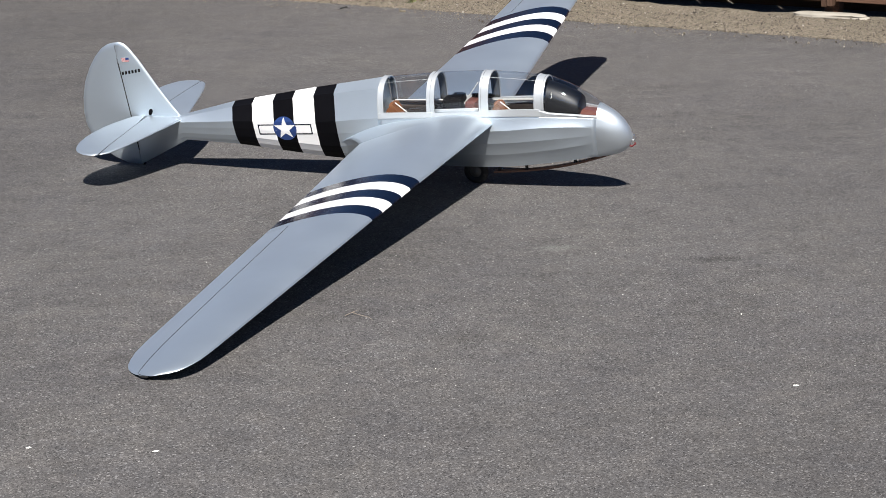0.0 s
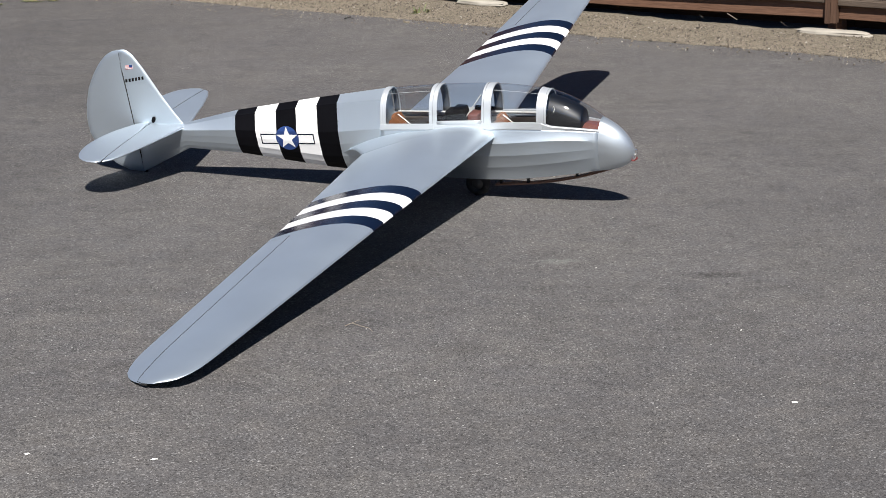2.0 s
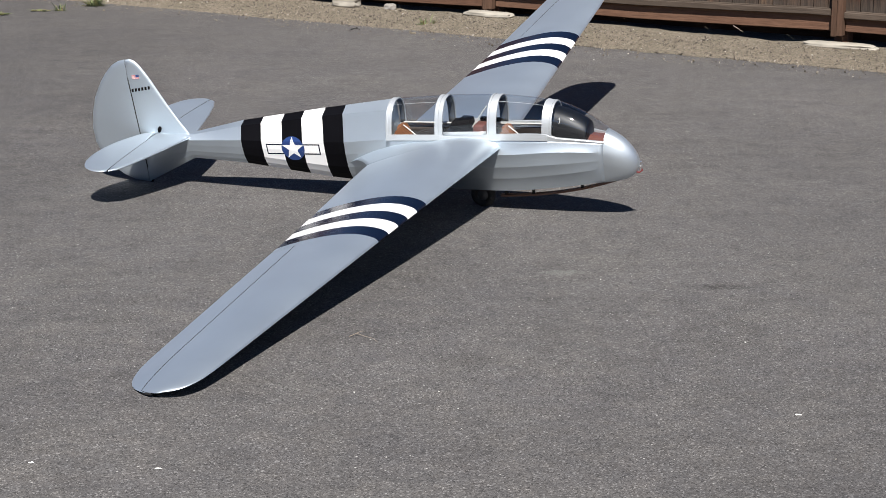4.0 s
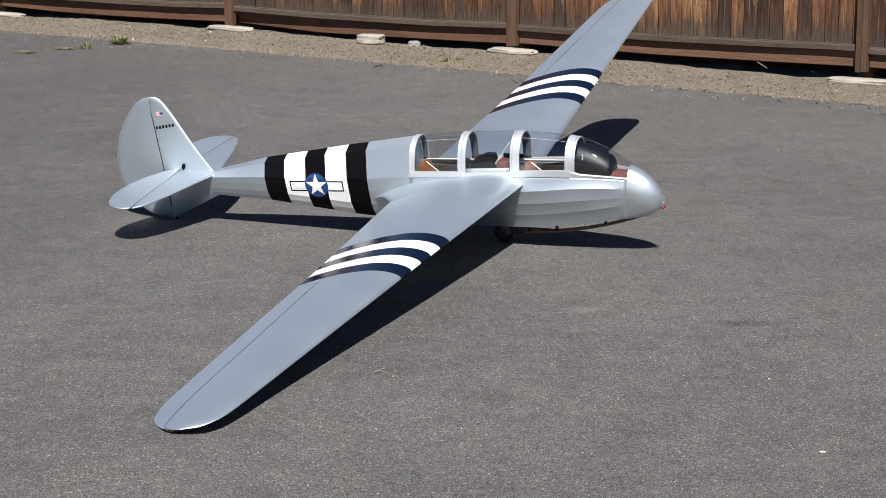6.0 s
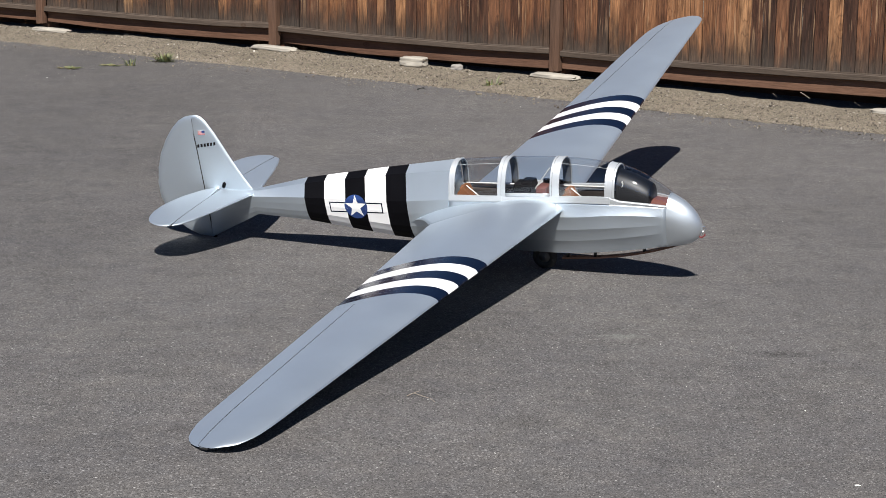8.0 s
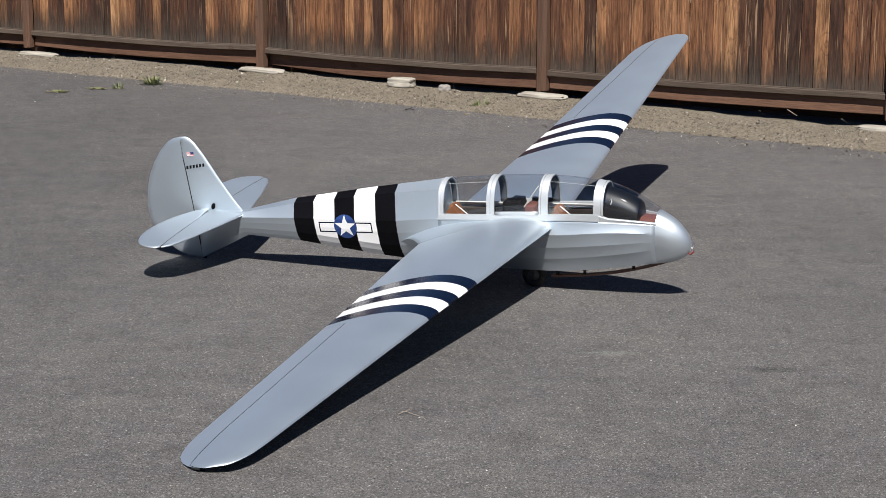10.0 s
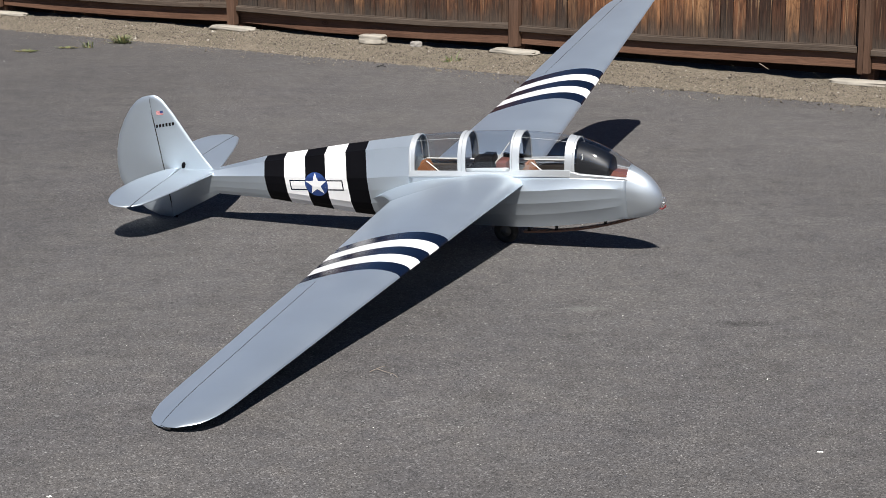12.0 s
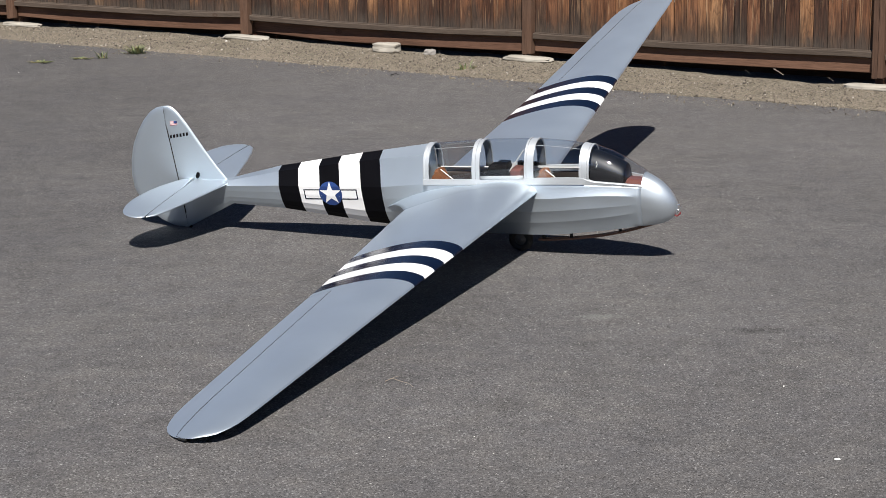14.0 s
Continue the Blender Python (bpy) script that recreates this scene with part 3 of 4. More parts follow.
def weed(x, y, radius, height, count, seed, label, dry=0.25):
    """A low tuft of narrow bent leaves."""
    rng = random.Random(seed)
    thing = new("weed")
    thing.location = (x, y, 0.004)
    tagged(thing, label, "weed", "weeds along the asphalt edge")
    for mat, share in ((WEED, 1 - dry), (STRAW, dry)):
        bm = bmesh.new()
        for _ in range(int(count * share)):
            a = rng.uniform(0, 2 * math.pi)
            r0 = radius * rng.random() ** 0.7
            p = Vector((math.cos(a) * r0 * 1.2, math.sin(a) * r0 * 0.6, 0))
            out = Vector((math.cos(a) + rng.uniform(-0.6, 0.6), math.sin(a) + rng.uniform(-0.6, 0.6), 0)).normalized()
            side = Vector((-out.y, out.x, 0))
            h, reach, w = height * rng.uniform(0.10, 1.0) * rng.uniform(0.5, 1.0), radius * rng.uniform(0.3, 1.5), rng.uniform(0.0030, 0.0085)
            row = []
            for k in range(5):
                t = k / 4
                c = p + out * reach * t ** 1.6 + Vector((0, 0, h * (t - 0.35 * t * t)))
                ww = w * (1 - t) ** 0.6 * (0.5 + t if t < 0.5 else 1) + 0.0002
                row.append((c - side * ww, c + Vector((0, 0, -ww * 0.5)), c + side * ww))
            loft(bm, row, False)
        part("leaves", bm, mat, thing, "green leaves" if mat is WEED else "dry yellowed leaves")
    return thing


weed(-2.165, 13.80, 0.055, 0.125, 90, 1, "bushy green weed tuft at the asphalt edge")
weed(-2.36, 13.55, 0.028, 0.115, 30, 2, "thin upright weed sprouting from the asphalt")
weed(-2.505, 13.54, 0.045, 0.022, 36, 3, "flat half-dry weed on the asphalt", 0.4)
weed(-2.755, 13.36, 0.050, 0.022, 40, 4, "flat half-dry weed on the asphalt", 0.4)
weed(0.19, 12.66, 0.045, 0.115, 34, 5, "sparse green weed growing in the gravel", 0.3)


def twig(name, pts, r, label, mat=TWIG):
    bm = bmesh.new()
    pts = [[on_ground(p[0], p[1], p[2]) if p[1] < 8 else Vector(p) for p in run] for run in pts]
    tube(bm, pts[0], r, 6, r * 0.4)
    for br in pts[1:]:
        tube(bm, br, r * 0.7, 6, r * 0.25)
    return tagged(finish(name, bm, mat, True), label, "twig")


twig("twig", [[(-0.158, 5.637, 0.004), (-0.137, 5.655, 0.008), (-0.111, 5.631, 0.006), (-0.085, 5.600, 0.008), (-0.072, 5.578, 0.004)],
              [(-0.137, 5.655, 0.008), (-0.120, 5.672, 0.010), (-0.112, 5.684, 0.006)]], 0.0014, "thin dry forked twig lying on the asphalt")
twig("twig", [[tuple(along(6.655, 0.03, 0.085)), tuple(along(6.69, 0.02, 0.072)), tuple(along(6.735, 0.0, 0.055))]], 0.0038, "pale dry stick leaning under the fence")
twig("twig", [[(-0.30, 12.46, 0.008), (-0.27, 12.48, 0.014), (-0.24, 12.46, 0.008)], [(-0.27, 12.48, 0.014), (-0.25, 12.50, 0.02)]], 0.005, "dark curled scrap of bark on the asphalt edge", RUBBER)
twig("twig", [[(0.83, 9.60, 0.003), (0.87, 9.62, 0.005), (0.90, 9.61, 0.003)]], 0.003, "short dark twig lying on the asphalt", RUBBER)

for s0, n0, ln, ang, up in ((6.47, 0.01, 0.04, 0.6, 0.07), (7.02, 0.01, 0.05, -0.3, 0.06)):
    p = along(s0, n0, up)
    twig("twig", [[tuple(p), tuple(p + FU * ln * 0.5 + Vector((0, 0, -0.012))), tuple(p + FU * ln + Vector((0, 0, -0.028)))]], 0.0011, "thin pale grass stem under the fence")
for x, y, size, sd in ((1.46, 11.70, 0.030, 21), (1.52, 11.66, 0.020, 22), (2.13, 11.33, 0.034, 23), (2.19, 11.30, 0.022, 24), (0.10, 12.30, 0.018, 25)):
    bm = bmesh.new()
    lumpy(bm, (size, size * 0.6, size * 0.45), sd, 3, 0.5)
    ob = finish("soil_clod", bm, SOIL, True)
    ob.location = (x, y, size * 0.2)
    ob.rotation_euler = (0, 0, sd)
    tagged(ob, "crumbled brown clod of soil on the asphalt edge", "soil clod", "clods along the asphalt edge")


def chip(x, y, size, seed):
    bm = bmesh.new()
    lumpy(bm, (size, size * 0.45, size * 0.20), seed, 3, 0.9, 2.5)
    ob = finish("stone_chip", bm, CHALK)
    ob.location = on_ground(x, y, size * 0.12)
    ob.rotation_euler = (0, 0, 0.35 * seed - 0.5)
    tagged(ob, "small white stone chip lying on the asphalt", "stone chip", "white chips on the asphalt")


chip(1.066, 4.888, 0.0070, 1)
chip(-0.611, 4.540, 0.0065, 2)
chip(-0.936, 4.592, 0.0060, 3)
chip(1.041, 5.552, 0.0040, 5)
chip(0.711, 5.793, 0.0026, 6)
chip(0.103, 5.118, 0.0030, 7)
chip(-0.134, 5.119, 0.0028, 8)
chip(0.153, 4.969, 0.0022, 9)


def build_grit():
    """Loose pale grit on the asphalt, thicker in drifts and towards the fence."""
    rng = random.Random(19)
    base = bmesh.new()
    bmesh.ops.create_icosphere(base, subdivisions=1, radius=1.0)
    bv = [v.co.copy() for v in base.verts]
    bf = [[v.index for v in f.verts] for f in base.faces]
    base.free()
    vs, fs = [], []
    count = 0
    while count < 1400:
        y = rng.uniform(4.2, 15.0)
        x = rng.uniform(-0.30, 0.30) * y
        if (Vector((x, y, 0)) - F0).dot(FN) > EDGE - 0.02:
            continue
        if rng.random() > 0.25 + 1.6 * max(0.0, noise.noise((x * 0.9, y * 0.6, 4.0))):
            continue
        count += 1
        r = (0.0009 + 0.0006 * rng.random() + 0.0022 * rng.random() ** 6) * (0.55 + 0.055 * y)
        rot = Euler((rng.uniform(0, 6), rng.uniform(0, 6), rng.uniform(0, 6))).to_matrix()
        c = Vector((x, y, swell(x, y) + r * 0.35))
        o = len(vs)
        for p in bv:
            j = p * rng.uniform(0.8, 1.15) * r
            vs.append(c + rot @ Vector((j.x * 1.2, j.y, j.z * 0.75)))
        fs += [[o + i for i in f] for f in bf]
    me = bpy.data.meshes.new("grit")
    me.from_pydata(vs, [], fs)
    me.materials.append(GRIT)
    tagged(new("grit", me), "loose pale grit scattered over the asphalt", "grit", kind="stuff")


build_grit()

# ---- glider ----
# Body axes: x to the nose, y to port, z up; the origin lies at the wing root.
BODY = Matrix.Translation((0.3631, 7.3439, 0.2741)) @ Matrix.Rotation(radians(-20.285), 4, "Z") @ Matrix.Rotation(radians(7.52), 4, "X")
BASE = Vector((-0.045, 0.0, -0.275))
glider = new("model_glider")
glider.matrix_world = BODY @ Matrix.Translation(BASE)
tagged(glider, "large silver model glider with striped bands resting on one wingtip", "model glider")


def gpart(name, bm, mats, label="", smooth=False, parent=None, keep=35):
    """A glider part, its points given in body axes."""
    bmesh.ops.translate(bm, verts=bm.verts, vec=-BASE)
    ob = part(name, bm, mats, parent or glider, label, smooth)
    return sharp(ob, keep) if smooth and keep else ob


# half sections: x, top z, then (y, z) of shoulder, side edge, three side points, bottom edge; keel z
REAR = [
    (-1.505, -0.068, 0.004, -0.068, 0.006, -0.085, 0.006, -0.12, 0.006, -0.17, 0.006, -0.22, 0.005, -0.268, -0.272),
    (-1.29, -0.045, 0.020, -0.050, 0.038, -0.068, 0.036, -0.09, 0.032, -0.115, 0.024, -0.135, 0.014, -0.150, -0.154),
    (-1.054, 0.022, 0.036, 0.008, 0.058, -0.046, 0.056, -0.075, 0.050, -0.108, 0.040, -0.132, 0.026, -0.152, -0.158),
    (-0.692, 0.095, 0.046, 0.074, 0.073, -0.026, 0.070, -0.073, 0.062, -0.128, 0.049, -0.158, 0.031, -0.184, -0.191),
    (-0.604, 0.111, 0.048, 0.088, 0.077, -0.019, 0.076, -0.070, 0.068, -0.125, 0.053, -0.158, 0.033, -0.187, -0.195),
    (-0.41, 0.147, 0.058, 0.118, 0.086, 0.006, 0.093, -0.045, 0.090, -0.097, 0.073, -0.146, 0.042, -0.190, -0.200),
]
# x, then (y, z) of sill, three side points, bottom edge; keel z
FRONT = [
    (-0.41, 0.086, 0.006, 0.093, -0.045, 0.090, -0.097, 0.073, -0.146, 0.042, -0.190, -0.200),
    (-0.19, 0.089, 0.021, 0.097, -0.033, 0.095, -0.086, 0.079, -0.135, 0.048, -0.191, -0.201),
    (0.09, 0.088, 0.037, 0.102, -0.019, 0.097, -0.071, 0.077, -0.123, 0.050, -0.182, -0.193),
    (0.25, 0.084, 0.043, 0.098, -0.001, 0.094, -0.052, 0.075, -0.101, 0.047, -0.161, -0.172),
    (0.36, 0.074, 0.042, 0.087, 0.004, 0.082, -0.040, 0.073, -0.081, 0.044, -0.143, -0.153),
    (0.462, 0.059, 0.038, 0.068, 0.001, 0.067, -0.029, 0.060, -0.062, 0.038, -0.122, -0.131),
]


def flowing(rows, x):
    """As table(), but through the rows in one smooth line."""
    if x <= rows[0][0] or x >= rows[-1][0]:
        return table(rows, x)
    i = next(k for k in range(len(rows) - 1) if x <= rows[k + 1][0])
    r, s = rows[i], rows[i + 1]
    h = s[0] - r[0]
    t = (x - r[0]) / h
    out = []
    for k in range(1, len(r)):
        d = (s[k] - r[k]) / h
        before = (r[k] - rows[i - 1][k]) / (r[0] - rows[i - 1][0]) if i > 0 else d
        after = (rows[i + 2][k] - s[k]) / (rows[i + 2][0] - s[0]) if i + 2 < len(rows) else d
        m0, m1 = (before + d) / 2, (d + after) / 2
        out.append((2 * t ** 3 - 3 * t * t + 1) * r[k] + (t ** 3 - 2 * t * t + t) * h * m0 + (3 * t * t - 2 * t ** 3) * s[k] + (t ** 3 - t * t) * h * m1)
    return tuple(out)


BANDS = [-1.054, -0.965, -0.872, -0.784, -0.692, -0.604]


def lean(x):
    """The sections lean with the raised nose of the boom."""
    return 0.09 * max(0.0, min(1.0, (x + 1.42) / 0.25)) if x < -0.60 else 0.09 * max(0.0, (-0.41 - x) / 0.194) if x < -0.41 else 0.0


def rear_half(x):
    r = table(REAR, x)
    corners = [(0.0, r[0])] + [(r[1 + 2 * k], r[2 + 2 * k]) for k in range(6)] + [(0.0, r[13])]
    deep = 0.007 * max(0.0, min(1.0, (x + 1.45) / 0.2))
    pts = []
    for (y0, z0), (y1, z1) in zip(corners, corners[1:]):
        for t in (0.0, 0.25, 0.5, 0.75):
            d = deep * 4 * t * (1 - t)
            pts.append((y0 + (y1 - y0) * t + (z1 - z0) * d, z0 + (z1 - z0) * t + (y0 - y1) * d))
    return pts + [corners[-1]]


def body_side(x, z):
    """Half width of the hull at station x and height z."""
    half = front_half(x) if x > -0.41 else rear_half(x)
    for (y0, z0), (y1, z1) in zip(half, half[1:]):
        if z0 >= z >= z1:
            return y0 + (y1 - y0) * (z0 - z) / max(1e-9, z0 - z1)
    return half[0][0]


def rear_ring(x):
    half = rear_half(x)
    zt, k = half[0][1], lean(x)
    ring = [(x + k * (zt - z), -y, z) for y, z in half]
    return ring + [(x + k * (zt - z), y, z) for y, z in half[-2:0:-1]]


def front_half(x):
    """The cabin's half section: flat facets that round off towards the nose."""
    r = flowing(FRONT, x)
    p = [Vector((r[2 * q], r[2 * q + 1])) for q in range(5)] + [Vector((0.0, r[10]))]
    p = [p[0] * 2 - p[1]] + p + [Vector((-p[4].x, p[4].y))]
    k = max(0.0, min(1.0, (x - 0.40) / 0.06))
    out = []
    for i in range(1, 6):
        a, b, c, d = p[i - 1:i + 3]
        for j in range(5):
            t = j / 5
            curve = (b * 2 + (c - a) * t + (a * 2 - b * 5 + c * 4 - d) * t * t + (b * 3 - a - c * 3 + d) * t ** 3) / 2
            inward = Vector((c.y - b.y, b.x - c.x))
            v = (b.lerp(c, t) + inward * (0.028 * 4 * t * (1 - t))).lerp(curve, k)
            out.append((v.x, v.y))
    return out + [(0.0, r[10])]


def build_hull():
    xs = [-1.505, -1.46, -1.40, -1.345, -1.29, -1.21, -1.13] + BANDS + [-0.54, -0.47, -0.41]
    mats = []
    for a in xs[:-1]:
        k = next((i for i, b in enumerate(BANDS[:-1]) if abs(a - b) < 1e-6), None)
        mats.append(0 if k is None else (1 if k % 2 == 0 else 2))
    bm = bmesh.new()
    rows = loft(bm, [rear_ring(x) for x in xs], True, True, mats)
    ridge = {v for row in rows for j in range(0, len(row), 4) for v in (row[j],)}
    rank = {v: i for i, row in enumerate(rows) for v in row}
    for e in bm.edges:
        a, b = e.verts
        across = rank[a] == rank[b]
        e.smooth = (across and 0 < rank[a] < len(rows) - 1) or (not across and not (a in ridge and b in ridge))
    gpart("fuselage", bm, [SILVER, BLACK, WHITE], "faceted silver fabric tail boom with black and white bands", True, None, None)
    # cabin sides and belly, open at the top
    bm = bmesh.new()
    rings = []
    for k in range(41):
        x = -0.41 + 0.872 * k / 40
        half = front_half(x)
        rings.append([(x, -y, z) for y, z in half] + [(x, y, z) for y, z in half[-2::-1]])
    rows = loft(bm, rings, False)
    bmesh.ops.recalc_face_normals(bm, faces=bm.faces)
    wide = len(rings[0])
    corners = {v for row in rows for j in (5, 10, 15, 20, 25) for v in (row[j], row[wide - 1 - j])}
    for e in bm.edges:
        a, b = e.verts
        e.smooth = not (a in corners and b in corners and abs(a.co.x - b.co.x) > 1e-5 and max(a.co.x, b.co.x) < 0.45)
    ob = gpart("cabin_hull", bm, [SILVER, LINING], "faceted silver cabin sides", True, None, None)
    solid = ob.modifiers.new("thickness", "SOLIDIFY")
    solid.thickness, solid.offset, solid.material_offset = 0.005, -1.0, 1
    # smooth metal nose: the hull's last section melts into an ellipse
    half = [(0.0, 0.076), (0.030, 0.070), (0.050, 0.054)] + front_half(0.462)
    loop = [(y, z) for y, z in half] + [(-y, z) for y, z in half[-2:0:-1]]

    def reach(a, zc):
        d = (math.cos(a), math.sin(a))
        best = 0.0
        for (y0, z0), (y1, z1) in zip(loop, loop[1:] + loop[:1]):
            ey, ez = y1 - y0, z1 - z0
            den = d[0] * ez - d[1] * ey
            if abs(den) < 1e-9:
                continue
            q = (y0 * ez - (z0 - zc) * ey) / den
            u = (y0 * d[1] - (z0 - zc) * d[0]) / den
            if q > 0 and -1e-6 <= u <= 1 + 1e-6:
                best = max(best, q)
        return best

    bm = bmesh.new()
    rings, n = [], 88
    for i in range(21):
        t = 1 - (1 - i / 20) ** 1.6
        x = 0.460 + 0.127 * t
        k = max((1 - 0.30 * t) * max(0.0, 1 - t ** 3.1) ** 0.55, 0.02)
        zc = -0.027 - 0.028 * t ** 1.2
        mixed = min(1.0, t * 1.5)
        ring = []
        for j in range(n):
            a = 2 * math.pi * (j + 0.5) / n
            oval = 1 / math.sqrt((math.cos(a) / 0.0685) ** 2 + (math.sin(a) / 0.1035) ** 2)
            q = (reach(a, -0.027) * (1 - mixed) + oval * mixed) * k + 0.0006
            ring.append((x, q * math.cos(a), zc + q * math.sin(a)))
        rings.append(ring)
    loft(bm, rings, True, True)
    gpart("nose_cap", bm, CAPSILVER, "smooth rounded silver nose cap", True)


build_hull()


def side_point(x, z, off):
    """A point on the starboard side of the boom at station x and height z, lifted by off."""
    half = rear_half(x)
    for (y0, z0), (y1, z1) in zip(half, half[1:]):
        if z0 >= z >= z1:
            y = y0 + (y1 - y0) * (z0 - z) / max(1e-9, z0 - z1)
            break
    else:
        y = half[-1][0]
    return (x + lean(x) * (half[0][1] - z), -y - off, z)


def build_insignia():
    cx, cz, rad = -0.829, -0.064, 0.050

    def patch(fn, rings, seg, off):
        bm = bmesh.new()
        mid = bm.verts.new(side_point(cx, cz, off))
        prev = None
        for i in range(1, rings + 1):
            row = []
            for k in range(seg):
                a = 2 * math.pi * k / seg
                r = fn(a) * i / rings
                x, z = cx + r * math.sin(a), cz + r * math.cos(a)
                row.append(bm.verts.new(side_point(x, z + 0.07 * (x - cx), off)))
            for k in range(seg):
                j = (k + 1) % seg
                if prev:
                    bm.faces.new((prev[k], prev[j], row[j], row[k]))
                else:
                    bm.faces.new((mid, row[j], row[k]))
            prev = row
        return bm

    def star(a):
        t = (a % (2 * math.pi / 5)) / (2 * math.pi / 5)
        t = min(t, 1 - t) * 2
        p0, p1 = Vector((0, 1.0)), Vector((math.sin(math.pi / 5), math.cos(math.pi / 5))) * 0.40
        th = t * math.pi / 5
        d = p1 - p0
        den = math.sin(th) * d.y - math.cos(th) * d.x
        return rad * 0.97 * abs((p0.x * d.y - p0.y * d.x) / den) if abs(den) > 1e-6 else rad * 0.97

    roundel = gpart("roundel", patch(lambda a: rad, 8, 48, 0.0010), BLUE, "dark blue disc")
    gpart("star", patch(star, 8, 60, 0.0017), WHITE, "white five-pointed star")

    def bar(x0, x1, z0, z1, off):
        bm = bmesh.new()
        loft(bm, [[side_point(x0 + (x1 - x0) * i / 8, z0 + (z1 - z0) * j / 8 + 0.07 * (x0 + (x1 - x0) * i / 8 - cx), off) for j in range(9)] for i in range(9)], False)
        return bm

    for a, b in ((-0.946, -0.862), (-0.796, -0.712)):
        gpart("insignia_bar", bar(a, b, -0.089, -0.045, 0.0006), NAVY, "dark blue outline")
        gpart("insignia_bar", bar(a + 0.005, b - 0.005, -0.084, -0.050, 0.0009), WHITE, "white bar")


build_insignia()

def thick(ob, t, offset=1.0):
    m = ob.modifiers.new("thickness", "SOLIDIFY")
    m.thickness, m.offset = t, offset
    return ob


# ---- wings ----
STRIPES = [0.8553 + 0.085 * k for k in range(6)]
LEAD = [(0.0, 0.0631), (2.48, -0.0405), (2.55, -0.048), (2.595, -0.060), (2.625, -0.080), (2.641, -0.105), (2.65, -0.145)]
TRAIL = [(0.0, -0.462), (0.41, -0.431), (0.856, -0.392), (1.26, -0.361), (1.61, -0.346), (2.06, -0.324), (2.28, -0.313), (2.40, -0.306), (2.47, -0.297), (2.54, -0.277), (2.595, -0.246), (2.625, -0.214), (2.641, -0.185), (2.65, -0.150)]
AILERON = 1.320


def hinge_share(y):
    le, te = table(LEAD, y)[0], table(TRAIL, y)[0]
    hx = -0.271 + (y - 1.318) / 1.234 * 0.065 if y > 1.318 else None
    if hx is None:
        return 0.763
    return max(0.15, min(0.93, (le - hx) / max(1e-4, le - te)))


def wing_point(y, c, up, sg=1):
    """On the wing's skin: y along the span, c along the chord, up 1 for the upper side and -1 for the lower."""
    le, te = table(LEAD, y)[0], table(TRAIL, y)[0]
    rise = -0.010 * max(0.0, y - 1.28) if sg < 0 else 0.0
    lz, tz = -0.0029 + 0.0555 * y + rise, -0.0759 + 0.0681 * y + rise
    l0, t0 = 0.0631 - 0.0417 * y, -0.462 + 0.068 * y
    x = le + (te - le) * c
    g = max(0.0, min(1.0, (l0 - x) / (l0 - t0)))
    chord = le - te
    thick = (0.150 - 0.045 * min(1, y / 2.6)) * (1 - 0.5 * max(0.0, min(1.0, (y - 2.35) / 0.28)) ** 1.5)
    th = 5 * thick * (0.2969 * math.sqrt(c) - 0.126 * c - 0.3516 * c * c + 0.2843 * c ** 3 - 0.1036 * c ** 4)
    p, m = 0.38, 0.036
    cam_ = m / p ** 2 * (2 * p * c - c * c) if c < p else m / (1 - p) ** 2 * ((1 - 2 * p) + 2 * p * c - c * c)
    return x, lz + (tz - lz) * g + chord * (cam_ + (th if up > 0 else -0.42 * th))


def stripe_mat(y0, y1):
    m = (y0 + y1) / 2
    for k in range(5):
        if STRIPES[k] <= m <= STRIPES[k + 1]:
            return 1 if k % 2 == 0 else 2
    return 0


